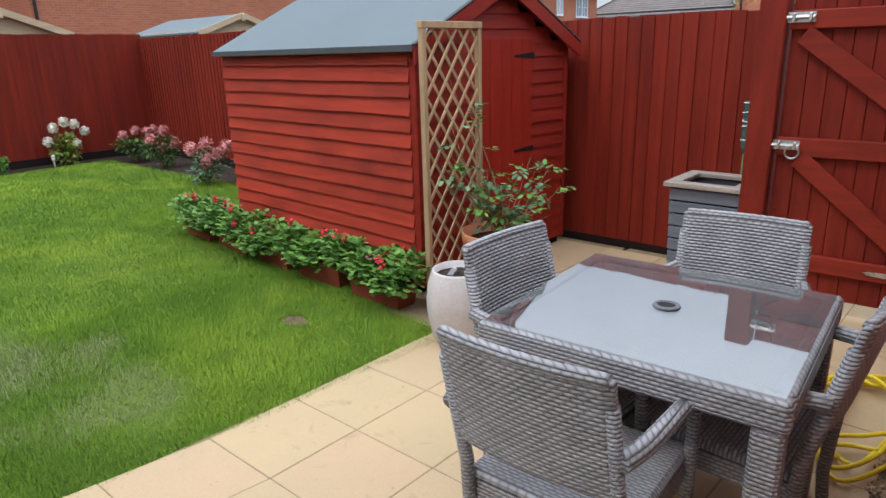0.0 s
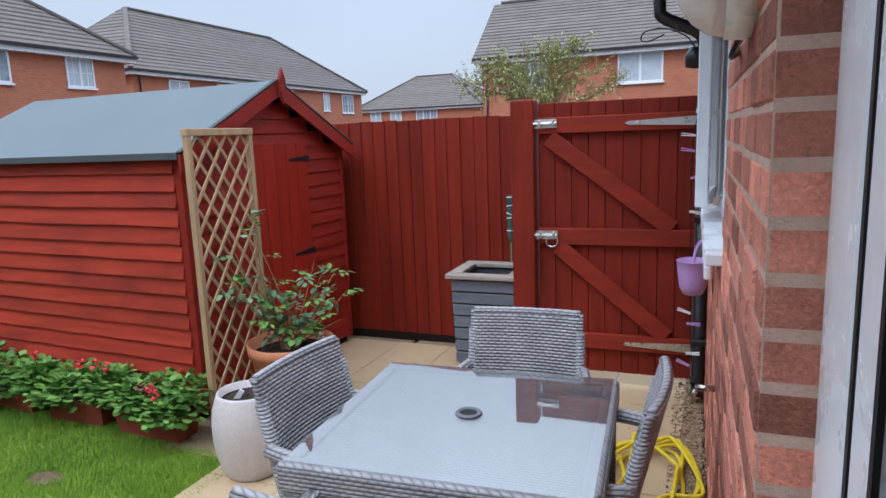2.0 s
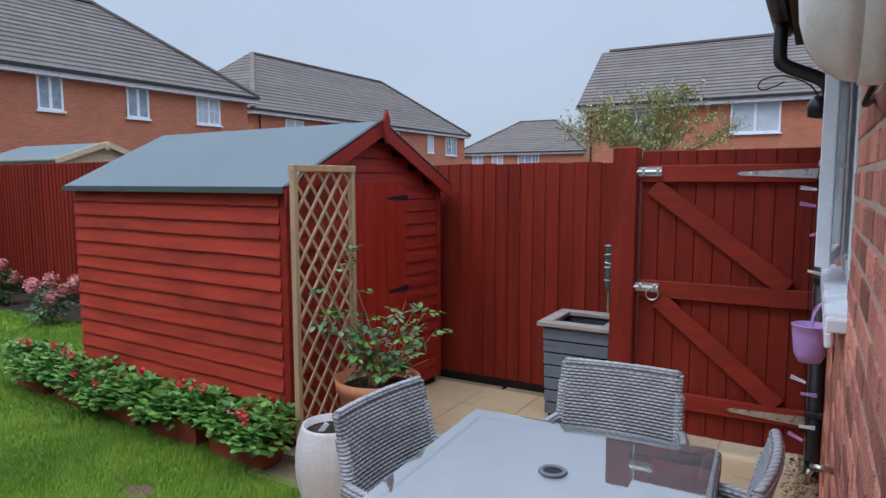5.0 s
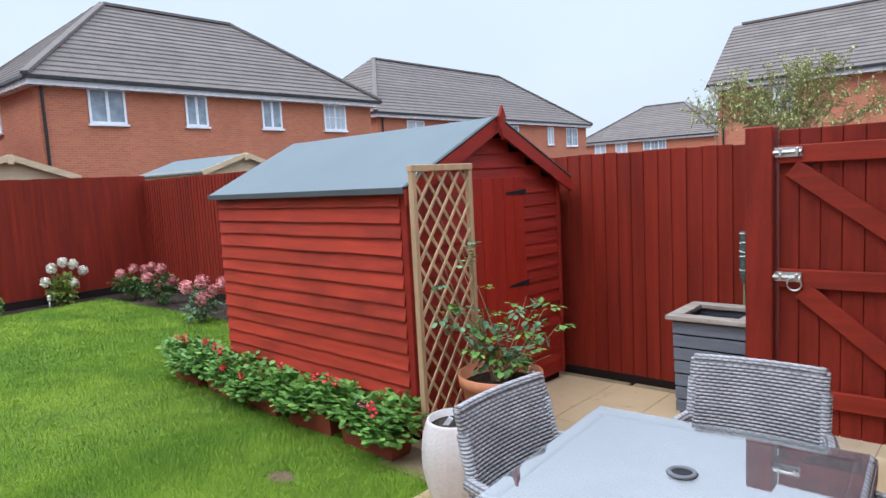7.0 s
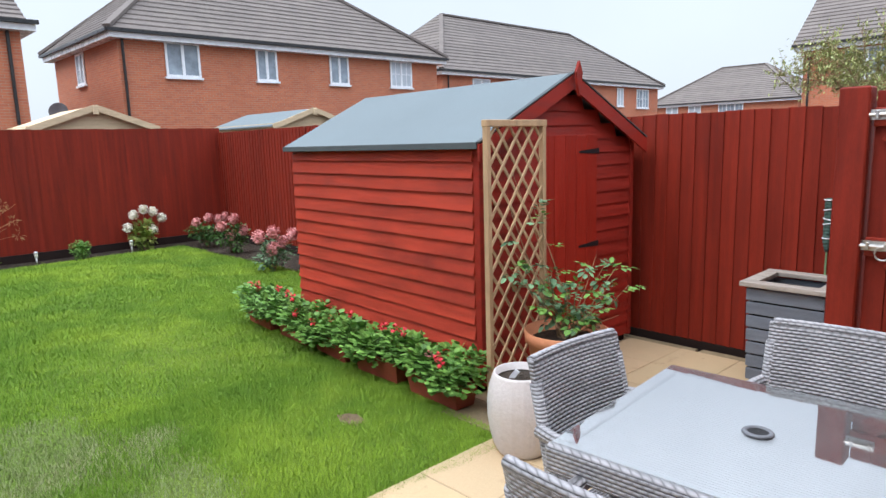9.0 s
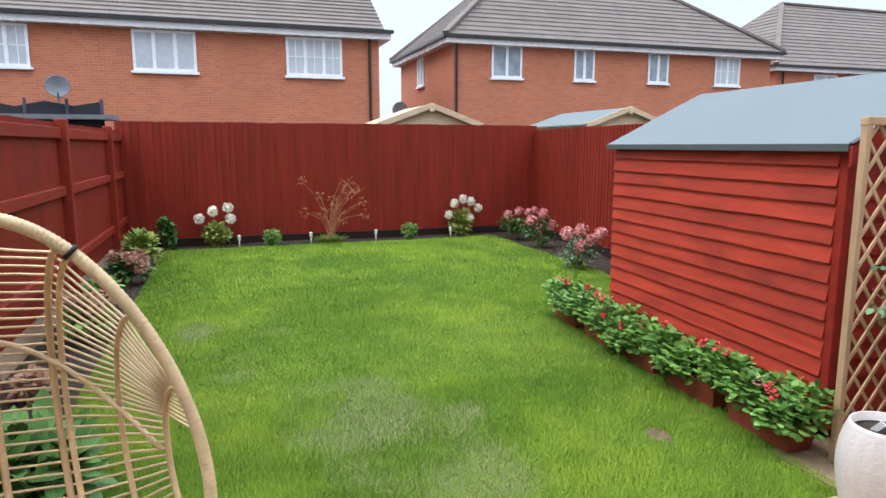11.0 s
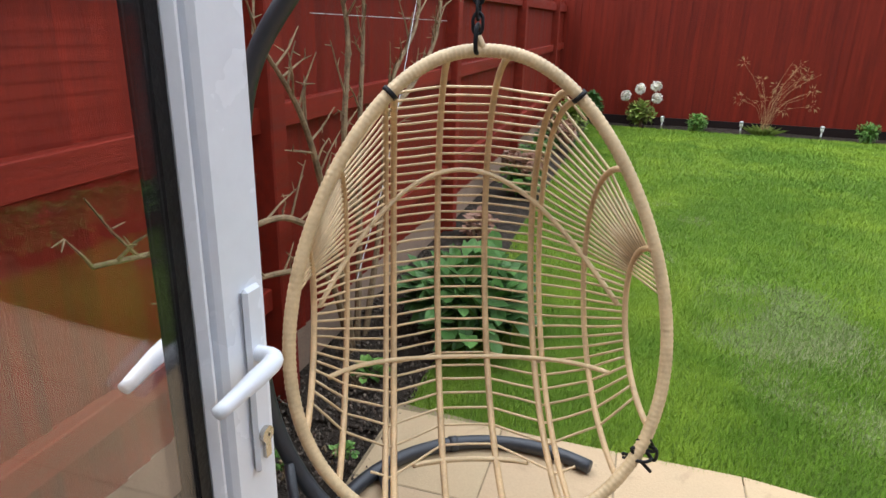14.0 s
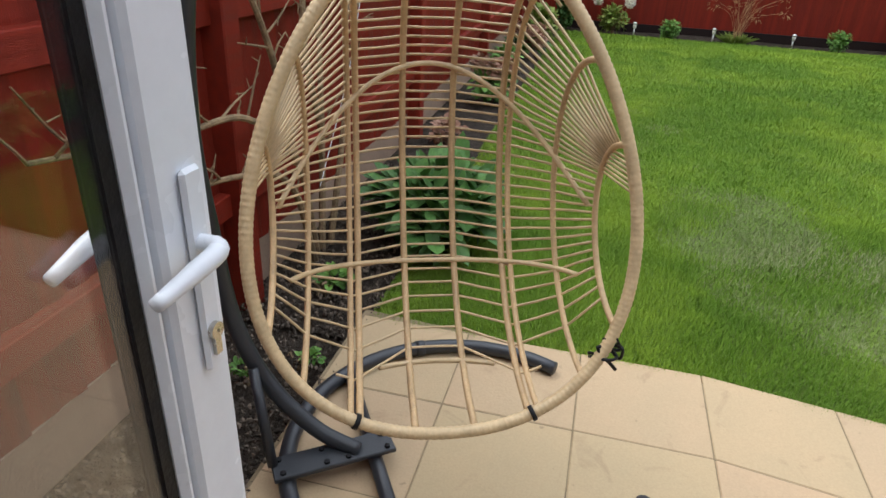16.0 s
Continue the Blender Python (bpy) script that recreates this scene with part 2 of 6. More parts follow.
M = {
    "fence": plain("red_fence_stain", (0.213, 0.0205, 0.0093), 0.62, vary=0.22, scale=2.2, fine=45, stretch=(9, 9, 0.7), dirt=(0.08, 0.012, 0.01), dirt_amount=0.45, bumps=0.3, per_object=0.07),
    "rail": plain("red_rail_stain", (0.24, 0.0245, 0.0115), 0.6, vary=0.18, scale=2.5, fine=50, stretch=(0.8, 9, 9), dirt=(0.10, 0.014, 0.01), bumps=0.3, per_object=0.1),
    "gate": plain("red_gate_stain", (0.195, 0.0190, 0.0095), 0.58, vary=0.2, scale=2.4, fine=45, stretch=(9, 9, 0.8), dirt=(0.06, 0.01, 0.01), dirt_amount=0.4, bumps=0.25, per_object=0.06),
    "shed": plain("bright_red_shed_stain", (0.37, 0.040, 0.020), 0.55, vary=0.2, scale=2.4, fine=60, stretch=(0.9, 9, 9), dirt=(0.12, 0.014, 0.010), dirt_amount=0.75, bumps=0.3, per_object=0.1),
    # darker copy of the side stain: the front's shade is in the colour
    "shed_front": plain("shaded_red_gable_boards", (0.27, 0.021, 0.012), 0.55, vary=0.2, scale=2.4, fine=60, stretch=(9, 0.9, 9), dirt=(0.12, 0.014, 0.01), dirt_amount=0.4, bumps=0.3, per_object=0.1),
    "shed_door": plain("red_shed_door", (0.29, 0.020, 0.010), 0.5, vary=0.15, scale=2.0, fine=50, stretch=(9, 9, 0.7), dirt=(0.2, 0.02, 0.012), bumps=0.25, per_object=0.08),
    "felt": plain("blue_grey_roof_felt", (0.155, 0.19, 0.205), 0.9, vary=0.06, scale=3, fine=260, bumps=0.5, bump_d=0.002, dirt=(0.115, 0.14, 0.15), dirt_amount=0.3),
    "felt_edge": plain("dark_felt_edge", (0.075, 0.085, 0.09), 0.9, vary=0.1),
    "slab": slab_stone("buff_concrete_slab"),
    "joint": plain("mortar_joint_sand", (0.26, 0.20, 0.12), 0.95, vary=0.2, scale=12),
    "soil": plain("dark_bed_soil", (0.095, 0.074, 0.056), 0.95, vary=0.4, scale=14, fine=120, bumps=1.0, bump_d=0.02),
    "edging": plain("weathered_pinkish_gravel_board", (0.34, 0.24, 0.17), 0.85, vary=0.15, scale=4, fine=90, dirt=(0.2, 0.13, 0.09)),
    "lawn": plain("lawn_thatch", (0.13, 0.21, 0.03), 0.9, vary=0.25, scale=1.3, fine=60, dirt=(0.22, 0.26, 0.06), dirt_amount=0.5, bumps=0.8, bump_d=0.02),
    "wicker": wicker("grey_rattan_weave"),
    "wicker_flat": wicker("grey_rattan_weave_flat", "y"),
    "wicker_back": wicker("grey_rattan_weave_back", "back"),
    "wicker_plain": plain("grey_rattan_strand", (0.40, 0.395, 0.41), 0.42, vary=0.18, scale=40, fine=200, bumps=0.2),
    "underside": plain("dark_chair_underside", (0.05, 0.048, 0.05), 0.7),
    "brick": plain("rough_red_brick", (0.62, 0.245, 0.172), 0.85, vary=0.28, scale=9, fine=110, dirt=(0.20, 0.09, 0.075), dirt_amount=0.55, bumps=0.8, bump_d=0.005, per_object=0.5),
    "mortar": plain("grey_buff_mortar", (0.57, 0.405, 0.315), 0.95, vary=0.12, scale=14, fine=160, bumps=0.5),
    "upvc": plain("white_upvc", (0.83, 0.86, 0.90), 0.28, vary=0.03, scale=4, fine=40, bumps=0.02, dirt=(0.62, 0.61, 0.58), dirt_amount=0.15),
    "gasket": plain("black_rubber_gasket", (0.012, 0.012, 0.013), 0.5, vary=0.2),
    "steel": plain("galvanised_steel", (0.62, 0.62, 0.60), 0.35, 0.9, vary=0.12, scale=25, fine=160, bumps=0.1),
    "chrome": plain("brushed_lock_metal", (0.55, 0.52, 0.46), 0.25, 1.0, vary=0.1, scale=40),
    "iron": plain("black_iron", (0.016, 0.016, 0.018), 0.5, 0.3, vary=0.2, scale=20),
    "stand": plain("dark_grey_powder_coat", (0.032, 0.036, 0.042), 0.38, vary=0.15, scale=12, fine=220, bumps=0.08),
    "black_plastic": plain("black_plastic_pipe", (0.018, 0.019, 0.021), 0.35, vary=0.15, scale=10),
    "soffit": plain("brown_soffit", (0.10, 0.065, 0.05), 0.6, vary=0.2, scale=4),
    "lamp": plain("opal_white_lamp_shell", (0.80, 0.79, 0.74), 0.3, vary=0.04, scale=7),
    "timber": plain("pale_softwood", (0.46, 0.31, 0.18), 0.7, vary=0.18, scale=4, fine=60, stretch=(6, 6, 0.8), bumps=0.25, dirt=(0.35, 0.24, 0.13), per_object=0.12),
    "rattan": plain("honey_rattan_cane", (0.60, 0.41, 0.215), 0.48, vary=0.16, scale=18, fine=160, bumps=0.2, per_object=0.1),
    "cord": plain("pale_resin_cord", (0.62, 0.46, 0.26), 0.42, vary=0.12, scale=22, fine=150, bumps=0.1, per_object=0.08),
    "planter": plain("blue_grey_painted_slats", (0.145, 0.165, 0.20), 0.6, vary=0.15, scale=5, fine=80, stretch=(0.8, 6, 6), dirt=(0.09, 0.1, 0.115), per_object=0.1),
    "planter_rim": plain("weathered_timber_rim", (0.36, 0.32, 0.28), 0.8, vary=0.25, scale=6, fine=70, stretch=(0.7, 5, 5), dirt=(0.15, 0.12, 0.10)),
    "terracotta": plain("terracotta_clay", (0.50, 0.20, 0.10), 0.8, vary=0.12, scale=8, fine=120, dirt=(0.55, 0.36, 0.25), dirt_amount=0.3),
    "trough": plain("brown_red_plastic_trough", (0.27, 0.060, 0.036), 0.5, vary=0.15, scale=10, dirt=(0.12, 0.05, 0.03)),
    "white_pot": plain("chalky_white_glaze", (0.55, 0.515, 0.51), 0.55, vary=0.10, scale=7, fine=60, dirt=(0.33, 0.28, 0.23), dirt_amount=0.6, bumps=0.3),
    "hose": plain("yellow_hose", (0.75, 0.58, 0.025), 0.38, vary=0.12, scale=20),
    "lilac": plain("lilac_plastic", (0.52, 0.31, 0.66), 0.4, vary=0.06),
    "green_plastic": plain("green_netting", (0.075, 0.135, 0.115), 0.6, vary=0.35, scale=30, fine=200),
    "pale_green_plastic": plain("pale_green_plastic", (0.20, 0.34, 0.17), 0.5, vary=0.15, scale=20),
    "glass": clear_glass("window_glass"),
    "table_glass": sheet_glass("table_glass"),
    "house_brick": brickwork("orange_red_house_brick", (0.56, 0.180, 0.088), (0.45, 0.130, 0.070), (0.42, 0.30, 0.22)),
    "house_roof": plain("grey_brown_roof_tile", (0.165, 0.145, 0.135), 0.8, vary=0.14, scale=1.5, fine=12, dirt=(0.20, 0.185, 0.16), dirt_amount=0.25, per_island=0.08),
    "pane": plain("dim_room_behind_pane", (0.30, 0.36, 0.42), 0.08, vary=0.25, scale=1.1, fine=4, bumps=0),
    "curtain": plain("pale_curtain_behind_pane", (0.52, 0.58, 0.64), 0.12, vary=0.1, scale=1.5, fine=8, bumps=0),
    "shed_wood": plain("pale_new_shed_boards", (0.60, 0.47, 0.31), 0.75, vary=0.12, scale=3, fine=40, stretch=(6, 0.8, 6)),
    "interior": plain("dim_room_wall", (0.30, 0.28, 0.26), 0.8, vary=0.05),
    "bark": plain("bare_tan_stem", (0.30, 0.215, 0.125), 0.85, vary=0.3, scale=20, fine=120, bumps=0.5),
    "leaf": foliage("mid_green_leaf", (0.085, 0.21, 0.038), (0.22, 0.41, 0.085)),
    "leaf_dark": foliage("deep_green_leaf", (0.045, 0.12, 0.03), (0.12, 0.26, 0.06)),
    "leaf_lime": foliage("yellow_green_leaf", (0.18, 0.27, 0.045), (0.36, 0.43, 0.11)),
    "leaf_blue": foliage("blue_green_leaf", (0.08, 0.17, 0.085), (0.20, 0.34, 0.17)),
    "leaf_tree": foliage("olive_tree_leaf", (0.30, 0.35, 0.11), (0.52, 0.56, 0.24)),
    "grass": turf("grass_blade", (0.18, 0.305, 0.023), (0.275, 0.425, 0.038), (0.07, 0.175, 0.016)),
    "worn_grass": turf("worn_grass_blade", (0.20, 0.26, 0.10), (0.36, 0.38, 0.20), (0.17, 0.22, 0.08)),
    "dry_grass": plain("dry_straw_plume", (0.55, 0.33, 0.17), 0.9, vary=0.2, scale=30),
    "bloom_white": foliage("cream_petal", (0.80, 0.76, 0.64), (0.90, 0.88, 0.80), 0.1),
    "bloom_pink": foliage("pink_petal", (0.62, 0.20, 0.20), (0.82, 0.46, 0.44), 0.3),
    "bloom_red": foliage("red_petal", (0.55, 0.02, 0.03), (0.80, 0.06, 0.09), 0.2),
    "bloom_brown": foliage("faded_bloom", (0.30, 0.15, 0.09), (0.46, 0.27, 0.18), 0.25),
    "scrape": plain("bare_brown_earth", (0.20, 0.145, 0.085), 0.95, vary=0.3, scale=20, fine=120, bumps=0.8, bump_d=0.01),
    "crumb": plain("soil_crumb", (0.12, 0.095, 0.072), 0.95, vary=0.35, scale=30, per_island=0.6),
    "pebble": plain("mixed_gravel", (0.34, 0.23, 0.15), 0.8, vary=0.35, scale=30, per_island=0.5),
    "net": plain("dark_net", (0.03, 0.033, 0.042), 0.8),
    "dish": plain("grey_dish", (0.17, 0.18, 0.20), 0.5),
    # near-black colour that stands in for shade in gaps and under boards
    "slot": plain("painted_gap_shade", (0.02, 0.012, 0.01), 0.9),
}


# ---- mesh helpers ----
class Build:
    """Collects corners and faces of one mesh."""

    def __init__(self):
        self.v, self.f = [], []

    def add(self, verts, faces):
        k = len(self.v)
        self.v += [tuple(p) for p in verts]
        self.f += [tuple(i + k for i in q) for q in faces]
        return self

    def box(self, lo, hi, m=None):
        (a, b, c), (d, e, g) = lo, hi
        pts = [Vector(p) for p in ((a, b, c), (d, b, c), (d, e, c), (a, e, c), (a, b, g), (d, b, g), (d, e, g), (a, e, g))]
        if m is not None:
            pts = [m @ p for p in pts]
        return self.add(pts, [(3, 2, 1, 0), (4, 5, 6, 7), (0, 1, 5, 4), (1, 2, 6, 5), (2, 3, 7, 6), (3, 0, 4, 7)])

    def beam(self, a, b, w, t, up=(0, 0, 1)):
        """A bar from a to b, w wide across and t thick."""
        a, b = Vector(a), Vector(b)
        d = (b - a).normalized()
        s = d.cross(Vector(up))
        if s.length < 1e-4:
            s = d.cross(Vector((0, 1, 0)))
        s = s.normalized()
        u = s.cross(d)
        s, u = s * w / 2, u * t / 2
        pts = [a - s - u, a + s - u, a + s + u, a - s + u, b - s - u, b + s - u, b + s + u, b - s + u]
        return self.add(pts, [(3, 2, 1, 0), (4, 5, 6, 7), (0, 1, 5, 4), (1, 2, 6, 5), (2, 3, 7, 6), (3, 0, 4, 7)])

    def tube(self, pts, r, n=8, closed=False):
        pts = [Vector(p) for p in pts]
        k = len(pts)
        rr = r if isinstance(r, (list, tuple)) else [r] * k
        ring, side = [], None
        for i, p in enumerate(pts):
            if closed:
                d = pts[(i + 1) % k] - pts[i - 1]
            else:
                d = pts[min(i + 1, k - 1)] - pts[max(i - 1, 0)]
            d = d.normalized()
            if side is None:
                side = d.cross(Vector((0, 0, 1)))
                if side.length < 0.05:
                    side = d.cross(Vector((0, 1, 0)))
            side = (side - d * side.dot(d)).normalized()
            up = d.cross(side)
            ring += [p + (side * math.cos(2 * math.pi * j / n) + up * math.sin(2 * math.pi * j / n)) * rr[i] for j in range(n)]
        faces = []
        for i in range(k if closed else k - 1):
            o, q = i * n, ((i + 1) % k) * n
            faces += [(o + j, o + (j + 1) % n, q + (j + 1) % n, q + j) for j in range(n)]
        if not closed:
            faces += [tuple(reversed(range(n))), tuple(range((k - 1) * n, k * n))]
        return self.add(ring, faces)

    def lathe(self, prof, n=24, at=(0, 0, 0), m=None):
        vs, fs = [], []
        for r, z in prof:
            for j in range(n):
                p = Vector((r * math.cos(2 * math.pi * j / n), r * math.sin(2 * math.pi * j / n), z))
                p = (m @ p) if m is not None else p
                vs.append(p + Vector(at))
        for i in range(len(prof) - 1):
            fs += [(i * n + j, i * n + (j + 1) % n, (i + 1) * n + (j + 1) % n, (i + 1) * n + j) for j in range(n)]
        fs.append(tuple(reversed(range(n))))
        return self.add(vs, fs)

    def leaf(self, at, d, size, wide=0.6, droop=0.2, seed=None):
        """One bent leaf of six corners, pointing along d."""
        d = Vector(d).normalized()
        s = d.cross(Vector((0.13, 0.21, 1))).normalized() * size * wide / 2
        u = s.cross(d).normalized()
        p = Vector(at)
        a, b, c = p + d * size * 0.3 + u * size * 0.08, p + d * size * 0.7, p + d * size - u * size * droop
        return self.add([p, a - s, b - s * 0.9 - u * size * droop * 0.4, c, b + s * 0.9 - u * size * droop * 0.4, a + s], [(0, 1, 2, 3), (0, 3, 4, 5)])

    def mesh(self, name, smooth=False, bevel=0.0, segments=1):
        me = bpy.data.meshes.new(name)
        me.from_pydata(self.v, [], self.f)
        if bevel:
            bm = bmesh.new()
            bm.from_mesh(me)
            bmesh.ops.bevel(bm, geom=list(bm.edges), offset=bevel, segments=segments, affect='EDGES', clamp_overlap=True)
            bm.to_mesh(me)
            bm.free()
        if smooth:
            me.polygons.foreach_set("use_smooth", [True] * len(me.polygons))
        me.update()
        return me


def part(name, b, material, parent=None, label="", smooth=False, bevel=0.0, at=None):
    """One mesh object; b is a Build or a mesh."""
    me = b.mesh(name, smooth, bevel) if isinstance(b, Build) else b
    if not me.materials:
        me.materials.append(M[material])
    ob = new(name, me)
    if parent is not None:
        ob.parent = parent
    if at is not None:
        ob.matrix_basis = at if isinstance(at, Matrix) else Matrix.Translation(at)
    if label:
        ob["label"] = label
    return ob


def thing(name, label, category, at=(0, 0, 0), turn=0.0, group="", kind=""):
    ob = new(name)
    ob.empty_display_size = 0.1
    ob.matrix_basis = pose(*at, 0, 0, turn)
    return tagged(ob, label, category, group, kind)


def bez(points, n=12):
    """A smooth line through points (Catmull-Rom)."""
    p = [Vector(q) for q in points]
    p = [p[0] * 2 - p[1]] + p + [p[-1] * 2 - p[-2]]
    out = []
    for i in range(1, len(p) - 2):
        for k in range(n):
            t = k / n
            out.append(0.5 * (2 * p[i] + (p[i + 1] - p[i - 1]) * t + (2 * p[i - 1] - 5 * p[i] + 4 * p[i + 1] - p[i + 2]) * t * t
                              + (3 * p[i] - p[i - 1] - 3 * p[i + 1] + p[i + 2]) * t ** 3))
    out.append(p[-2])
    return out


rnd = random.Random(7)


def ball_dir(r):
    z, a = r.uniform(-1, 1), r.uniform(0, 2 * math.pi)
    s = math.sqrt(1 - z * z)
    return Vector((s * math.cos(a), s * math.sin(a), z))


# ---- ground ----
def sheet(name, x0, y0, x1, y1, z, material, cell=0.5, wave=0.0):
    nx, ny = max(1, int((x1 - x0) / cell)), max(1, int((y1 - y0) / cell))
    b = Build()
    for j in range(ny + 1):
        for i in range(nx + 1):
            x, y = x0 + (x1 - x0) * i / nx, y0 + (y1 - y0) * j / ny
            b.v.append((x, y, z + wave * noise.noise(Vector((x * 0.7, y * 0.7, 3)))))
    for j in range(ny):
        for i in range(nx):
            k = j * (nx + 1) + i
            b.f.append((k, k + 1, k + nx + 2, k + nx + 1))
    return part(name, b, material, smooth=True)


tagged(sheet("ground", -400, -400, 400, 400, -0.06, "soil", 200), "dark bare soil under and beyond the garden", "ground", kind="structure")
LAWN_X = -2.16
lawn = tagged(sheet("lawn", -10.55, -0.78, LAWN_X, 4.5, -0.018, "lawn", 0.18, 0.006), "bright green mown lawn with a few worn pale patches", "lawn", kind="structure")
tagged(sheet("flower_bed", -11.05, -1.3, -2.3, -0.72, -0.03, "soil", 0.1, 0.06), "dark crumbly soil bed along the red fence", "flower bed", kind="structure")
tagged(sheet("back_bed", -11.05, -0.78, -10.5, 5.4, -0.025, "soil", 0.1, 0.05), "narrow dark soil bed under the red fence", "flower bed", kind="structure")
tagged(sheet("side_bed", -10.5, 4.45, -4.9, 5.4, -0.02, "soil", 0.1, 0.05), "soil bed beside the shed planted with roses", "flower bed", kind="structure")

# ---- fences ----
FEATHER = Build().add([(-0.055, 0, 0), (0.055, 0, 0), (0.055, 0.008, 0), (-0.055, 0.020, 0), (-0.055, 0, 1), (0.055, 0, 1), (0.055, 0.008, 1), (-0.055, 0.020, 1)],
                      [(3, 2, 1, 0), (4, 5, 6, 7), (0, 1, 5, 4), (1, 2, 6, 5), (2, 3, 7, 6), (3, 0, 4, 7)]).mesh("fence_board")
FEATHER.materials.append(M["fence"])


def board_fence(name, label, a, b, height, rails=(), posts=(), rail_side=-1, cap=False, base=0.1):
    """Upright feather-edge boards from a to b; the left hand of that way is the smooth side."""
    a, b = Vector((*a, 0)), Vector((*b, 0))
    L = (b - a).length
    turn = math.degrees(math.atan2((b - a).y, (b - a).x))
    f = thing(name, label, "fence", a, turn, kind="structure")
    n = max(1, int(L / 0.098))
    for i in range(n):
        h = height - base + rnd.uniform(-0.006, 0.004)
        m = Matrix.Translation((0.05 + i * L / n, rnd.uniform(-0.002, 0.002), base)) @ Matrix.Rotation(radians(rnd.uniform(-0.25, 0.25)), 4, 'Y') @ Matrix.Diagonal((1, 1, h, 1))
        part("board", FEATHER, "fence", f, at=m)
    s = rail_side
    for z, tall in rails:
        xs = [0] + [p for p in posts] + [L]
        for p, q in zip(xs, xs[1:]):
            if q - p > 0.2:
                part("rail", Build().box((p + 0.03, min(0, s * 0.06), z - tall / 2), (q - 0.03, max(0, s * 0.06), z + tall / 2)), "rail", f, bevel=0.004)
    for p in posts:
        part("post", Build().box((p - 0.05, min(-0.002, s * 0.105), -0.05), (p + 0.05, max(-0.002, s * 0.105), height + 0.03)), "rail", f, bevel=0.006)
    part("gravel_board", Build().box((0, -0.02, -0.05), (L, 0.012, base - 0.004)), "slot" if s < 0 else "edging", f, bevel=0.003)
    if cap:
        part("capping", Build().box((0, -0.03, height), (L, 0.035, height + 0.025)), "rail", f, bevel=0.004)
    return f


board_fence("fence_back", "deep red stained upright feather-edge garden fence", (-11.05, 5.5), (-11.05, -1.36), 1.88)
board_fence("fence_side", "deep red feather-edge fence panel behind the slatted planter", (-1.08, 4.77), (-3.1, 4.80), 1.69, base=0.05)
board_fence("fence_far_side", "deep red feather-edge fence running behind the shed", (-3.1, 4.80), (-11.05, 5.48), 1.80)
board_fence("fence_return", "short red fence return beside the gate post", (-1.08, 4.27), (-1.08, 4.77), 1.70)
board_fence("fence_left", "deep red fence with posts and level rails on the garden side", (-11.05, -1.34), (0.3, -1.34), 1.74,
                 rails=((1.64, 0.10), (1.10, 0.09), (0.42, 0.09)), posts=(1.20, 3.75, 6.27, 8.65, 10.6), rail_side=1, base=0.16)

# ---- patio ----
patio = thing("patio", "buff square concrete slabs laid in a straight grid", "patio", kind="structure")
part("bedding", Build().add([(x, y, z) for z in (-0.05, -0.0025) for x, y in ((-2.46, -0.80), (-0.02, -0.80), (-0.02, 4.75), (-2.06, 4.75))], [(3, 2, 1, 0), (4, 5, 6, 7), (0, 1, 5, 4), (1, 2, 6, 5), (2, 3, 7, 6), (3, 0, 4, 7)]), "joint", patio)
part("bedding", Build().box((-2.70, 2.72, -0.05), (-2.10, 4.75, -0.007)), "joint", patio)
SX, SY = 0.42, 0.42


def slip(y):
    """How far the courses drift sideways as they go up the garden."""
    return 0.0 if y < 0.47 else (0.13 * (y - 0.47) / 0.84 if y < 1.31 else 0.13 + 0.03 * (y - 1.31))


slab_kinds = {}


def slab_mesh(lean, wide):
    """One slab, its long joints leaning sideways by lean."""
    if (lean, wide) in slab_kinds:
        return slab_kinds[lean, wide]
    b = Build().box((-SX / 2 + 0.0016, -SY / 2 + 0.0016, -0.03), (SX / 2 - 0.0016, SY / 2 - 0.0016, 0.0))
    b.v = [(x * wide + lean * y, y, z) for x, y, z in b.v]
    me = b.mesh("slab", bevel=0.003)
    me.materials.append(M["slab"])
    slab_kinds[lean, wide] = me
    return me


for i in range(-1, 5):
    for j in range(-2, 11):
        y = 0.05 + (j + 0.5) * SY
        x, lean, wide = -2.0 + (i - 0.5) * SX + (slip(y + SY / 2) + slip(y - SY / 2)) / 2, (slip(y + SY / 2) - slip(y - SY / 2)) / SY, 1.0
        if i < 0:
            if y < 2.80:
                continue
            x, wide = x - 0.06, 1.28
        part("slab", slab_mesh(round(lean, 4), wide), "slab", patio, at=Matrix.Translation((x, y, rnd.uniform(-0.001, 0.001))) @ Matrix.Rotation(radians(rnd.uniform(-0.03, 0.03)), 4, 'Z'))

# bare scrape in the lawn
bp = Build()
rp = random.Random(13)
ring_n = 26
bp.v.append((-3.03, 2.31, -0.004))
for k in range(ring_n):
    a, w = 2 * math.pi * k / ring_n, rp.uniform(0.8, 1.15)
    bp.v.append((-3.03 + 0.105 * w * math.cos(a), 2.31 + 0.070 * w * math.sin(a), -0.016))
bp.f += [(0, 1 + k, 1 + (k + 1) % ring_n) for k in range(ring_n)]
tagged(part("bare_patch", bp, "scrape", smooth=True), "small bare pale-brown scrape of soil in the lawn", "bare soil", kind="stuff")

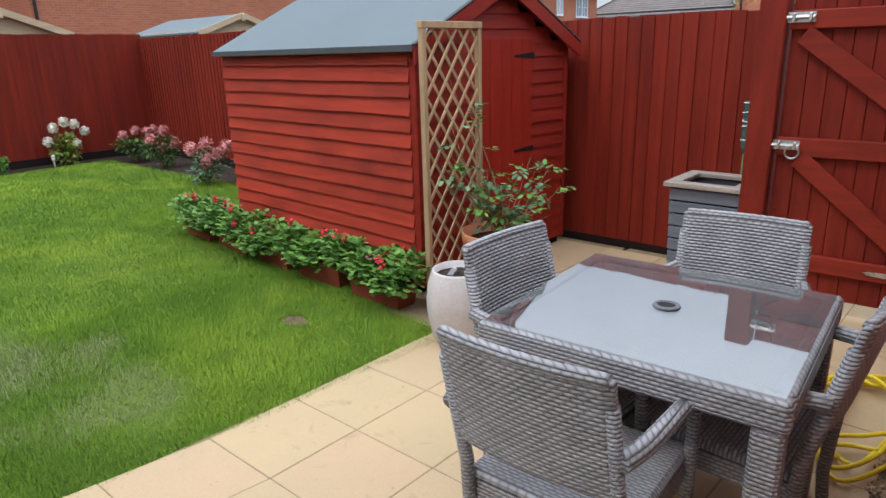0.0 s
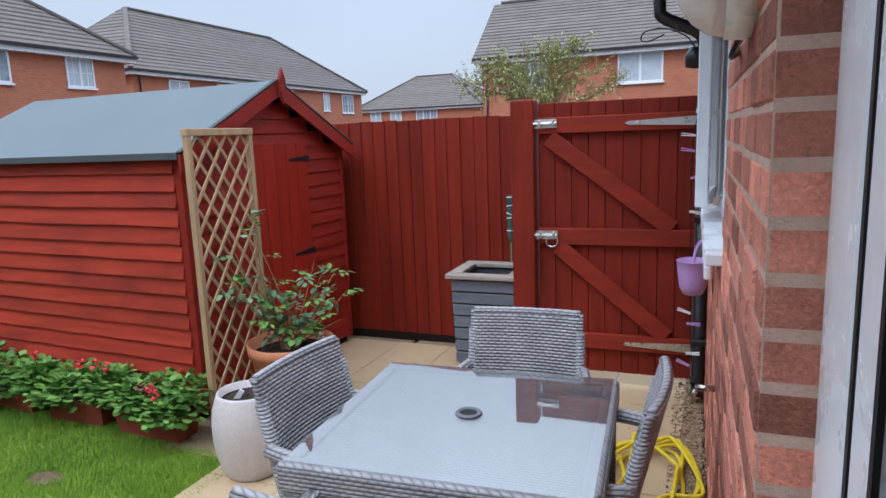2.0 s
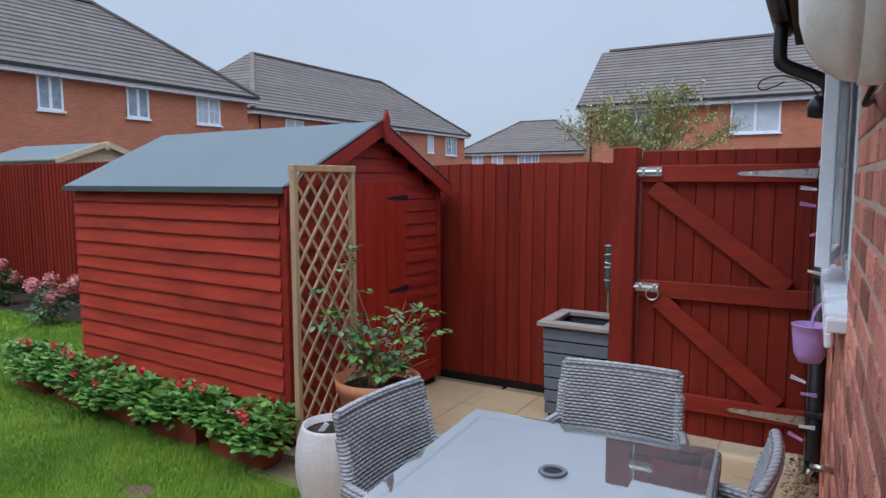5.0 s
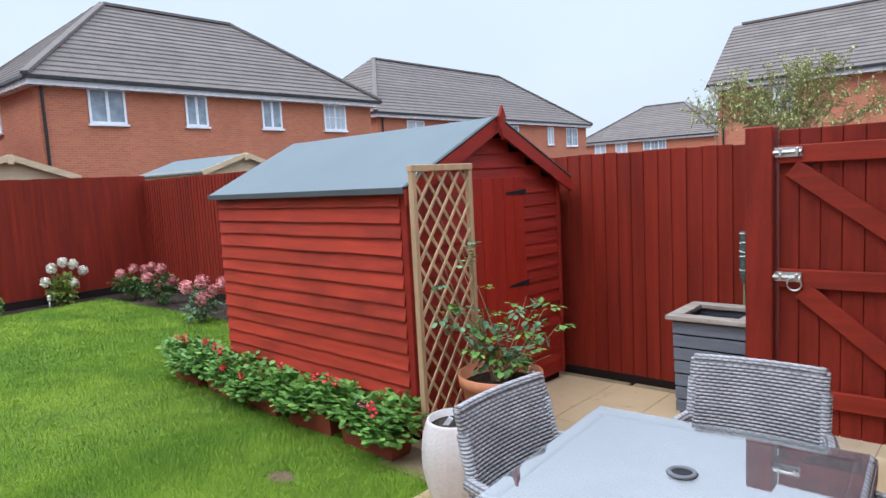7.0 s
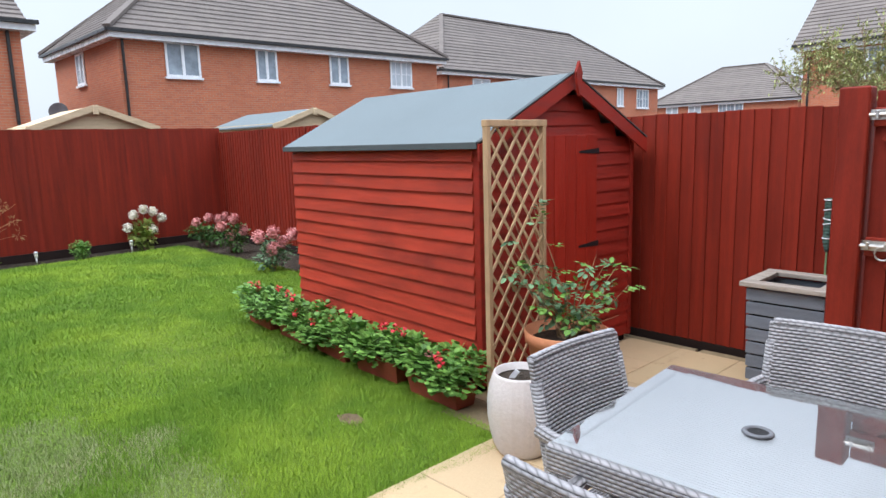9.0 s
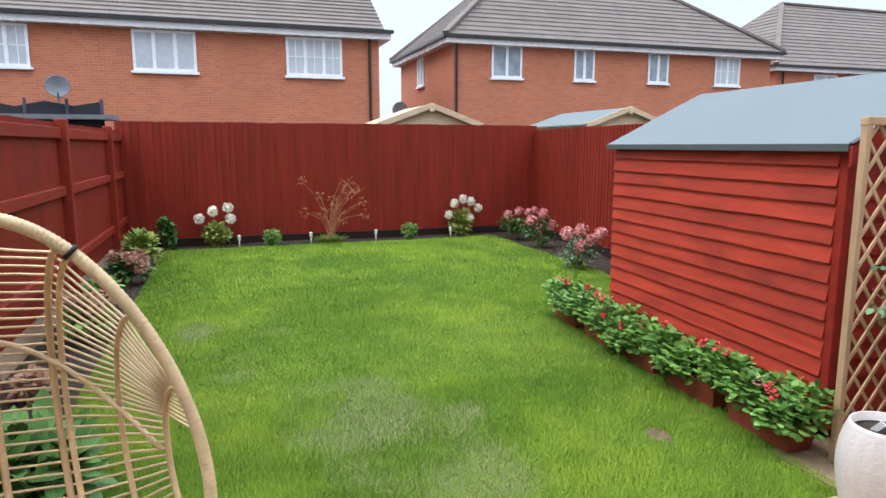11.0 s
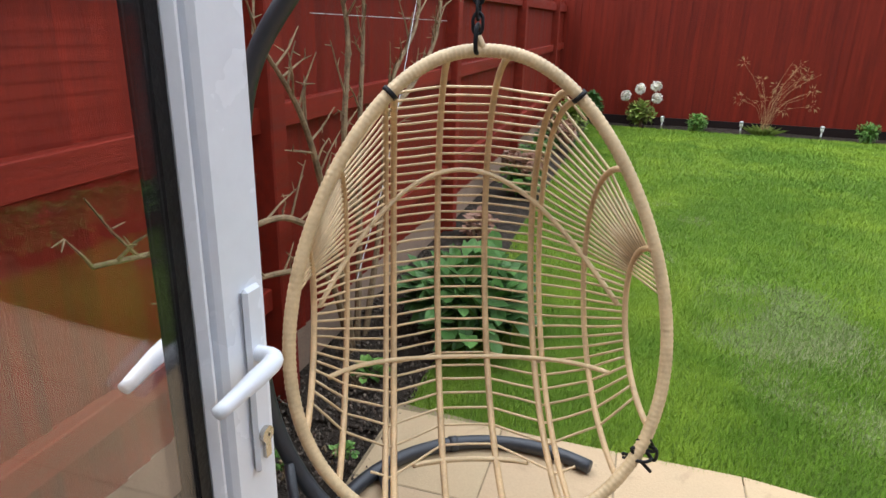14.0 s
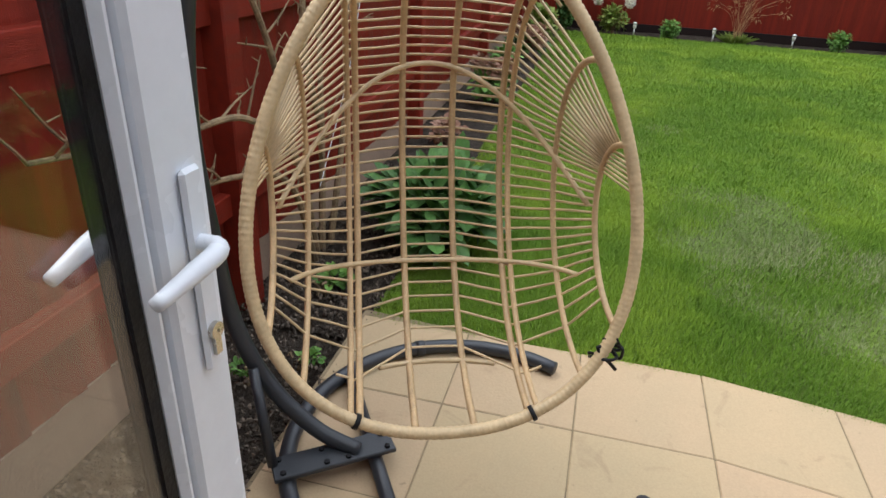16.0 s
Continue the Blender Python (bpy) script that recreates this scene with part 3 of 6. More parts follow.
# crumbs of soil and grit on the bed
cr = Build()
for _ in range(5200):
    x, y = -0.75 - 3.6 * rp.random() ** 1.3, rp.uniform(-1.29, -0.76)
    q = rp.uniform(0.004, 0.014)
    m = Matrix.Translation((x, y, -0.012 + rp.uniform(-0.004, 0.01))) @ Euler((rp.uniform(0, 6), rp.uniform(0, 6), rp.uniform(0, 6))).to_matrix().to_4x4()
    cr.add([m @ Vector(p) for p in ((q, 0, 0), (-q, 0, 0), (0, q * 0.8, 0), (0, -q * 0.8, 0), (0, 0, q * 0.6), (0, 0, -q * 0.6))],
           [(0, 2, 4), (2, 1, 4), (1, 3, 4), (3, 0, 4), (2, 0, 5), (1, 2, 5), (3, 1, 5), (0, 3, 5)])
tagged(part("soil_crumbs", cr, "crumb"), "loose dark soil crumbs and grit on the bed", "soil", kind="stuff")

# gravel strip along the wall
g = Build()
rg = random.Random(3)
for _ in range(7000):
    x, y = rg.uniform(-0.17, 0.0), rg.uniform(1.0, 4.7)
    r = rg.uniform(0.005, 0.011)
    m = Matrix.Translation((x, y, rg.uniform(-0.02, 0.004))) @ Euler((rg.uniform(0, 6), rg.uniform(0, 6), rg.uniform(0, 6))).to_matrix().to_4x4()
    sx, sy, sz = r * rg.uniform(0.8, 1.5), r * rg.uniform(0.7, 1.1), r * rg.uniform(0.5, 0.8)
    g.add([m @ Vector(p) for p in ((sx, 0, 0), (-sx, 0, 0), (0, sy, 0), (0, -sy, 0), (0, 0, sz), (0, 0, -sz))],
          [(0, 2, 4), (2, 1, 4), (1, 3, 4), (3, 0, 4), (2, 0, 5), (1, 2, 5), (3, 1, 5), (0, 3, 5)])
tagged(part("gravel", g, "pebble", smooth=True), "brown and grey gravel strip along the brick wall", "gravel", kind="stuff")

# ---- home: wall beside the open patio door ----
home = thing("wall_house", "red brick house wall with pale mortar joints", "wall", (-0.004, 0, 0), kind="structure")
part("mortar_core", Build().box((0.004, 1.2005, -0.05), (0.30, 2.50, 2.52)).box((0.005, 2.50, -0.05), (0.30, 3.75, 1.13)).box((0.005, 2.50, 2.08), (0.30, 3.75, 2.52)).box((0.005, 3.75, -0.05), (0.30, 4.28, 2.52)), "mortar", home)
part("mortar_core", Build().box((0.005, -1.30, -0.05), (0.30, -0.50, 2.52)).box((0.005, -0.50, 2.12), (0.30, 1.20, 2.52)), "mortar", home)
part("end_wall", Build().box((0.0, 4.28, -0.05), (6.0, 4.38, 2.52)), "house_brick", home)
BR = Build().box((0.0, 0.004, 0.0), (0.10, 0.211, 0.0675)).mesh("brick", bevel=0.006)
BH = Build().box((0.0, 0.004, 0.0), (0.10, 0.098, 0.0675)).mesh("brick_half", bevel=0.006)
for me in (BR, BH):
    me.materials.append(M["brick"])
rb = random.Random(11)
for c in range(33):
    z = 0.02 + c * 0.075
    y = 1.20
    if c % 2:
        part("brick", BH, "brick", home, at=(rb.uniform(-0.002, 0.002), y - 0.004, z))
        y += 0.1025
    while y < 4.2:
        if not (2.40 < y < 3.75 and 1.10 < z < 2.08) and y + 0.2 < 4.30 and not (2.3 < y < 2.5 and 1.10 < z < 2.08 and c % 2):
            part("brick", BR, "brick", home, at=(rb.uniform(-0.002, 0.003), y - (0.004 if y < 1.25 else 0), z + rb.uniform(-0.001, 0.001)))
        y += 0.215

# eaves, gutter and downpipe
tagged(part("eaves", Build().box((-0.21, -1.3, 2.30), (0.3, 4.45, 2.33)).box((-0.23, -1.3, 2.30), (-0.205, 4.45, 2.46)), "soffit"), "dark brown soffit and fascia board under the eaves", "eaves", kind="structure")
tagged(part("roof_house", Build().add([(-0.24, -1.3, 2.46), (-0.24, 4.45, 2.46), (5, 4.45, 5.2), (5, -1.3, 5.2), (-0.24, -1.3, 2.52), (-0.24, 4.45, 2.52), (5, 4.45, 5.26), (5, -1.3, 5.26)],
                                      [(3, 2, 1, 0), (4, 5, 6, 7), (0, 1, 5, 4), (1, 2, 6, 5), (2, 3, 7, 6), (3, 0, 4, 7)]), "house_roof"), "grey tiled roof slope of the house", "roof", kind="structure")
pipe = thing("downpipe", "black plastic gutter with a swan-neck downpipe at the house corner", "gutter")
gut = Build()
prof = [(-0.05, 0.0), (-0.05, -0.03), (-0.03, -0.055), (0.0, -0.063), (0.03, -0.055), (0.05, -0.03), (0.05, 0.0), (0.044, 0.0), (0.03, -0.045), (0.0, -0.055), (-0.03, -0.045), (-0.044, 0.0)]
for yy in (-1.3, 4.42):
    gut.v += [(-0.285 + px, yy, 2.40 + pz) for px, pz in prof]
k = len(prof)
gut.f += [(i, (i + 1) % k, k + (i + 1) % k, k + i) for i in range(k)] + [tuple(range(k)), tuple(reversed(range(k, 2 * k)))]
part("gutter", gut, "black_plastic", pipe)
part("swan_neck", Build().tube(bez([(-0.285, 4.08, 2.36), (-0.285, 4.08, 2.20), (-0.26, 4.08, 2.14), (-0.10, 4.08, 2.06), (-0.06, 4.08, 2.0), (-0.05, 4.08, 1.9)], 6), 0.033, 14), "black_plastic", pipe, smooth=True)
part("pipe", Build().tube([(-0.045, 4.08, 1.92), (-0.045, 4.08, 0.10), (-0.05, 4.06, 0.04)], 0.033, 14), "black_plastic", pipe, smooth=True)
for z in (1.85, 1.05, 0.35):
    part("bracket", Build().box((-0.085, 4.04, z), (0.0, 4.12, z + 0.03)), "black_plastic", pipe, bevel=0.004)

# window beside the door with one casement ajar
win = thing("window_1", "white plastic window with one casement ajar over a white sill", "window", kind="structure")
fr = Build()
for lo, hi in (((0.02, 2.50, 1.19), (0.08, 2.56, 2.08)), ((0.02, 3.69, 1.19), (0.08, 3.75, 2.08)), ((0.02, 2.56, 1.19), (0.08, 3.69, 1.25)), ((0.02, 2.56, 2.02), (0.08, 3.69, 2.08)), ((0.02, 3.09, 1.25), (0.08, 3.15, 2.02))):
    fr.box(lo, hi)
part("window_frame", fr, "upvc", win, bevel=0.004)
part("window_sill", Build().box((-0.055, 2.42, 1.135), (0.06, 3.84, 1.175)).box((-0.055, 2.42, 1.09), (-0.035, 3.84, 1.135)), "upvc", win, bevel=0.005)
part("pane", Build().box((0.045, 2.56, 1.25), (0.055, 3.09, 2.02)), "glass", win).visible_shadow = False
cas = part("casement", Build().box((-0.025, 0.0, 0.0), (0.025, 0.05, 0.80)).box((-0.025, 0.49, 0.0), (0.025, 0.54, 0.80)).box((-0.025, 0.05, 0.0), (0.025, 0.49, 0.05)).box((-0.025, 0.05, 0.75), (0.025, 0.49, 0.80)),
           "upvc", win, bevel=0.004, at=Matrix.Translation((-0.01, 3.69, 1.235)) @ Matrix.Rotation(radians(174.5), 4, 'Z'))
part("pane", Build().box((-0.006, 0.05, 0.05), (0.006, 0.49, 0.75)), "glass", cas).visible_shadow = False
part("stay", Build().beam((0.0, 3.2, 1.62), (-0.09, 3.18, 1.63), 0.012, 0.02), "steel", win)

# patio doorway: frame, fixed leaf, room behind
door1 = thing("door_1", "white plastic frame of the patio doorway with a closed glazed leaf", "door frame", kind="structure")
part("jamb", Build().box((0.07, 1.05, -0.02), (0.14, 1.205, 2.12)), "upvc", door1, bevel=0.004)
part("jamb", Build().box((0.07, -0.50, -0.02), (0.14, -0.44, 2.12)), "upvc", door1, bevel=0.004)
part("head", Build().box((0.07, -0.44, 2.06), (0.14, 1.05, 2.12)), "upvc", door1, bevel=0.004)
part("threshold", Build().box((0.02, -0.44, -0.03), (0.16, 1.05, 0.03)), "upvc", door1, bevel=0.004)
leaf2 = part("leaf", Build().box((0.075, 0.95, 0.04), (0.135, 1.035, 2.05)).box((0.075, 0.26, 0.04), (0.135, 0.35, 2.05)).box((0.075, 0.35, 0.04), (0.135, 0.95, 0.20)).box((0.075, 0.35, 1.95), (0.135, 0.95, 2.05)), "upvc", door1, bevel=0.005)
part("gasket", Build().box((0.073, 0.935, 0.2), (0.080, 0.949, 1.95)).box((0.073, 1.0355, 0.04), (0.078, 1.0495, 2.05)), "gasket", leaf2)
part("pane", Build().box((0.10, 0.35, 0.20), (0.112, 0.948, 1.95)), "glass", leaf2).visible_shadow = False
room = Build().box((0.16, -1.3, -0.06), (5.0, 4.25, -0.02)).box((0.16, -1.4, -0.02), (5.0, -1.3, 2.5)).box((0.31, 4.15, -0.02), (5.0, 4.25, 2.5)).box((5.0, -1.4, -0.06), (5.1, 4.25, 2.5)).box((0.16, -1.3, 2.2), (5.0, 4.25, 2.28))
tagged(part("room_shell", room, "interior"), "dim plain room seen through the door glass", "room", kind="structure")

# ---- gate ----
gate = thing("gate", "deep red ledged and braced garden gate with bolts and long hinges", "gate", (0.04, 4.2, 0))
for i in range(9):
    x = -1.02 + i * 0.1
    part("board", Build().box((x + 0.001, 0.012, 0.085), (x + 0.0985, 0.03, 1.735)), "gate", gate, bevel=0.003)
part("backing", Build().box((-1.02, 0.0305, 0.085), (-0.121, 0.036, 1.735)), "gate", gate)
for z0, z1 in ((1.555, 1.65), (0.885, 0.985), (0.24, 0.335)):
    part("rail", Build().box((-1.02, -0.022, z0), (-0.122, 0.0115, z1)), "rail", gate, bevel=0.004)
for (x0, z0), (x1, z1) in (((-0.95, 1.53), (-0.24, 0.99)), ((-0.90, 0.875), (-0.26, 0.34))):
    part("brace", Build().beam((x0, -0.006, z0), (x1, -0.006, z1), 0.10, 0.034, (0, 1, 0)), "rail", gate, bevel=0.003)
for z in (1.60, 0.285):
    h = part("strap_hinge", Build().add([(-0.12, -0.03, z - 0.026), (-0.12, -0.03, z + 0.026), (-0.49, -0.03, z + 0.010), (-0.51, -0.03, z), (-0.49, -0.03, z - 0.010),
                                         (-0.12, -0.023, z - 0.026), (-0.12, -0.023, z + 0.026), (-0.49, -0.023, z + 0.010), (-0.51, -0.023, z), (-0.49, -0.023, z - 0.010)],
                                        [(4, 3, 2, 1, 0), (5, 6, 7, 8, 9), (0, 1, 6, 5), (1, 2, 7, 6), (2, 3, 8, 7), (3, 4, 9, 8), (4, 0, 5, 9)]), "steel", gate, "galvanised tapered strap hinge")
    for x in (-0.16, -0.30, -0.44):
        part("bolt_head", Build().lathe([(0.008, 0), (0.007, 0.004), (0.001, 0.006)], 10, (x, -0.03, z), Matrix.Rotation(radians(90), 4, 'X')), "steel", h)
for z in (1.615, 0.945):
    b = part("bolt", Build().box((-1.06, -0.032, z - 0.026), (-0.90, -0.023, z + 0.026)).tube([(-1.07, -0.045, z), (-0.90, -0.045, z)], 0.010, 10), "steel", gate, "galvanised sliding bolt", bevel=0.0)
    for x in (-1.05, -1.0, -0.92):
        part("staple", Build().box((x - 0.008, -0.058, z - 0.02), (x + 0.008, -0.03, z + 0.02)), "steel", b, bevel=0.003)
ringz = 0.91
part("ring", Build().tube([(-0.93 + 0.035 * math.cos(a), -0.05, ringz + 0.035 * math.sin(a)) for a in [2 * math.pi * i / 20 for i in range(20)]], 0.005, 8, True), "steel", gate, smooth=True)
tagged(part("gate_post", Build().box((-1.135, 4.14, -0.05), (-0.994, 4.27, 1.76)), "gate", bevel=0.008), "thick red stained gate post", "post", kind="structure")
tagged(part("hinge_post", Build().box((-0.078, 4.16, -0.05), (-0.004, 4.26, 1.72)), "gate", bevel=0.006), "red gate post against the house corner", "post", kind="structure")

# ---- shed ----
SX0, SX1, SY0, SY1, SH, SR = -4.89, -2.69, 3.06, 4.62, 1.535, 1.92
ym = (SY0 + SY1) / 2
shed = thing("garden_shed", "bright red overlap-boarded garden shed with grey felt roof", "shed", (-3.742, 3.903, 0), -3.4)
shed_in = Matrix.Translation((-(SX0 + SX1) / 2, -ym, 0))


def local(b):
    b.v = [tuple(shed_in @ Vector(p)) for p in b.v]
    return b


# solid fill under and behind the boards, coloured as the shade in their gaps
part("floor_bearer", local(Build().box((SX0 + 0.02, SY0 + 0.02, 0.0), (SX1 - 0.02, SY1 - 0.02, 0.07))), "slot", shed)
part("inner_wall", local(Build().box((SX0 + 0.025, SY0 + 0.025, 0.07), (SX1 - 0.025, SY1 - 0.025, SH - 0.02))), "slot", shed)
nb = 15
bh = (SH - 0.06) / nb
for i in range(nb):
    z = 0.06 + i * bh
    z1 = min(z + bh + 0.014, SH)
    w = rnd.uniform(-0.004, 0.004)
    for side, y0, s in (("side", SY0, -1), ("side", SY1, 1)):
        b, seg = Build(), 28
        for k in range(seg + 1):
            x = SX0 + (SX1 - 0.03 - SX0) * k / seg
            wav = 0.005 * noise.noise(Vector((x * 2.6, i * 3.7 + s, 0))) + 0.004 * noise.noise(Vector((x * 9, i * 1.9, s)))
            zl = z + w + (-0.010 if i else 0) + wav
            b.v += [(x, y0 + s * 0.026, zl), (x, y0 + s * 0.002, z1), (x, y0 - s * 0.006, zl), (x, y0 - s * 0.010, z1)]
        for k in range(seg):
            o, u = k * 4, k * 4 + 4
            b.f += [(o, u, u + 1, o + 1), (o + 2, u + 2, u, o), (o + 1, u + 1, u + 3, o + 3), (o + 3, u + 3, u + 2, o + 2)]
        b.f += [(0, 1, 3, 2), (seg * 4 + 2, seg * 4 + 3, seg * 4 + 1, seg * 4)]
        part("overlap_board", local(b), "shed", shed)
# front gable boards, clear of the door
DY0, DY1, DZ = 3.60, 4.17, 1.56
nf = 20
fh = (SR - 0.02 - 0.06) / nf
for i in range(nf):
    z = 0.06 + i * fh
    z1 = z + fh + 0.012
    inset = 0 if z1 <= SH else (z1 - SH) / (SR - SH) * (SY1 - SY0) / 2
    spans = [(SY0 + inset, SY1 - inset)]
    if z < DZ - 0.05:
        spans = [(SY0, DY0), (DY1, SY1)]
    for a, c in spans:
        if c - a < 0.05:
            continue
        for xf, s in ((SX1, 1),) + (((SX0, -1),) if len(spans) == 1 else ()):
            b = Build().add([(xf + s * 0.016, a, z), (xf + s * 0.016, c, z), (xf + s * 0.002, c - (0.0 if z1 <= SH else 0.02), z1), (xf + s * 0.002, a + (0.0 if z1 <= SH else 0.02), z1),
                             (xf - s * 0.006, a, z), (xf - s * 0.006, c, z), (xf - s * 0.01, c, z1), (xf - s * 0.01, a, z1)],
                            [(0, 1, 2, 3), (7, 6, 5, 4), (4, 5, 1, 0), (3, 2, 6, 7), (0, 3, 7, 4), (1, 5, 6, 2)])
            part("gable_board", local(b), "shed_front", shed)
part("back_wall", local(Build().box((SX0 - 0.01, SY0, 0.06), (SX0 + 0.02, SY1, SH))), "shed", shed)
for y in (SY0 - 0.012, SY1 - 0.028):
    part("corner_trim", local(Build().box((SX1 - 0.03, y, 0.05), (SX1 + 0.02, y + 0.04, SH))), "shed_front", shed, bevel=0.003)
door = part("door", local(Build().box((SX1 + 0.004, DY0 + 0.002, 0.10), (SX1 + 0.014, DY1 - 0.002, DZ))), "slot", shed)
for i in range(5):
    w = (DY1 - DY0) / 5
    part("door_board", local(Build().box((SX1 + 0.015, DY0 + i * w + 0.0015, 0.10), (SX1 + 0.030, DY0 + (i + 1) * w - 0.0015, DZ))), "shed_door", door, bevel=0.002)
for z in (1.45, 0.81):
    part("hinge", local(Build().add([(SX1 + 0.034, DY1 + 0.02, z - 0.02), (SX1 + 0.034, DY1 + 0.02, z + 0.02), (SX1 + 0.034, DY1 - 0.20, z + 0.004), (SX1 + 0.034, DY1 - 0.20, z - 0.010),
                                     (SX1 + 0.0305, DY1 + 0.02, z - 0.02), (SX1 + 0.0305, DY1 + 0.02, z + 0.02), (SX1 + 0.0305, DY1 - 0.20, z + 0.004), (SX1 + 0.0305, DY1 - 0.20, z - 0.010)],
                                    [(0, 1, 2, 3), (7, 6, 5, 4), (0, 4, 5, 1), (1, 5, 6, 2), (2, 6, 7, 3), (3, 7, 4, 0)])), "iron", shed, "black iron tee hinge")
# roof
over, ov = 0.07, 0.05
slope = (SR - SH) / ((SY1 - SY0) / 2)
for s, y0 in ((-1, SY0), (1, SY1)):
    ye, ze = y0 + s * over, SH - over * slope + 0.03
    b = Build()
    xs = [SX0 - ov + (SX1 + ov + 0.02 - SX0 + ov) * i / 8 for i in range(9)]
    for x in xs:
        for t in (0, 0.25, 0.5, 0.75, 1.0):
            y, z = ye + (ym - ye) * t, ze + (SR + 0.03 - ze) * t
            b.v.append((x, y, z + 0.004 * noise.noise(Vector((x * 3, y * 4, 1)))))
    for i in range(8):
        for j in range(4):
            k = i * 5 + j
            b.f.append((k, k + 1, k + 6, k + 5) if s > 0 else (k, k + 5, k + 6, k + 1))
    ob = part("felt_sheet", local(b), "felt", shed)
    md = ob.modifiers.new("thick", "SOLIDIFY")
    md.thickness, md.offset = 0.02, -1
    part("felt_drip", local(Build().box((SX0 - ov, ye - 0.006, ze - 0.035), (SX1 + ov + 0.02, ye + 0.006, ze + 0.004))), "felt_edge", shed, bevel=0.002)
    # barge board on the front gable
    x = SX1 + ov + 0.022
    b = Build()
    n = Vector((0, -slope * s * -1, 1)).normalized()
    lo, hi = Vector((x, ye, ze - 0.01)), Vector((x, ym, SR + 0.025))
    dn = Vector((0, 0, -0.095))
    b.add([lo, hi, hi + dn, lo + dn, lo + Vector((0.018, 0, 0)), hi + Vector((0.018, 0, 0)), hi + dn + Vector((0.018, 0, 0)), lo + dn + Vector((0.018, 0, 0))],
          [(0, 1, 2, 3), (7, 6, 5, 4), (0, 4, 5, 1), (1, 5, 6, 2), (2, 6, 7, 3), (3, 7, 4, 0)])
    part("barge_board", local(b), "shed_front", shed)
    part("felt_edge", local(Build().beam((x + 0.006, ye, ze + 0.004), (x + 0.006, ym, SR + 0.036), 0.03, 0.006)), "felt_edge", shed)
part("finial", local(Build().add([(SX1 + 0.113, ym, SR + 0.10), (SX1 + 0.113, ym - 0.03, SR + 0.03), (SX1 + 0.113, ym - 0.022, SR - 0.03), (SX1 + 0.113, ym, SR - 0.12), (SX1 + 0.113, ym + 0.022, SR - 0.03), (SX1 + 0.113, ym + 0.03, SR + 0.03),
                                  (SX1 + 0.132, ym, SR + 0.10), (SX1 + 0.132, ym - 0.03, SR + 0.03), (SX1 + 0.132, ym - 0.022, SR - 0.03), (SX1 + 0.132, ym, SR - 0.12), (SX1 + 0.132, ym + 0.022, SR - 0.03), (SX1 + 0.132, ym + 0.03, SR + 0.03)],
                                 [(5, 4, 3, 2, 1, 0), (6, 7, 8, 9, 10, 11)] + [(i, (i + 1) % 6, 6 + (i + 1) % 6, 6 + i) for i in range(6)])), "shed_front", shed, "pointed red diamond finial")


# ---- houses beyond the fences ----
def roof_mesh(x0, x1, y0, y1, ze, zr, hip0, hip1, along):
    """Slopes built of overlapping tile courses. along: the ridge's axis; hips are the lengths by which the ridge falls short."""
    b = Build()
    n = 18

    def put(p):
        return (p[0], p[1], p[2]) if along == "y" else (p[1], p[0], p[2])
    w0, w1, l0, l1 = (x0, x1, y0, y1) if along == "y" else (y0, y1, x0, x1)
    wm = (w0 + w1) / 2
    for s in (0, 1):
        we = w0 if s == 0 else w1
        for i in range(n):
            t, u = i / n, (i + 1.25) / n
            u = min(u, 1)
            lift = 0.055
            q = []
            for tt, dz in ((t, lift), (u, 0.0)):
                q.append((we + (wm - we) * tt, l0 + hip0 * tt, ze + (zr - ze) * tt + dz))
                q.append((we + (wm - we) * tt, l1 - hip1 * tt, ze + (zr - ze) * tt + dz))
            q.append((q[0][0], q[0][1], q[0][2] - lift - 0.01))
            q.append((q[1][0], q[1][1], q[1][2] - lift - 0.01))
            b.add([put(p) for p in q], [(0, 1, 3, 2), (4, 5, 1, 0)])
    for s, hip, le in ((0, hip0, l0), (1, hip1, l1)):
        d = 1 if s == 0 else -1
        if hip <= 0:
            b.add([put((w0, le, ze)), put((w1, le, ze)), put((wm, le, zr))], [(0, 1, 2)])
            continue
        for i in range(n):
            t, u = i / n, min((i + 1.25) / n, 1)
            q = []
            for tt, dz in ((t, 0.055), (u, 0.0)):
                q.append((w0 + (wm - w0) * tt, le + d * hip * tt, ze + (zr - ze) * tt + dz))
                q.append((w1 + (wm - w1) * tt, le + d * hip * tt, ze + (zr - ze) * tt + dz))
            q.append((q[0][0], q[0][1], q[0][2] - 0.065))
            q.append((q[1][0], q[1][1], q[1][2] - 0.065))
            b.add([put(p) for p in q], [(0, 1, 3, 2), (4, 5, 1, 0)])
    return b


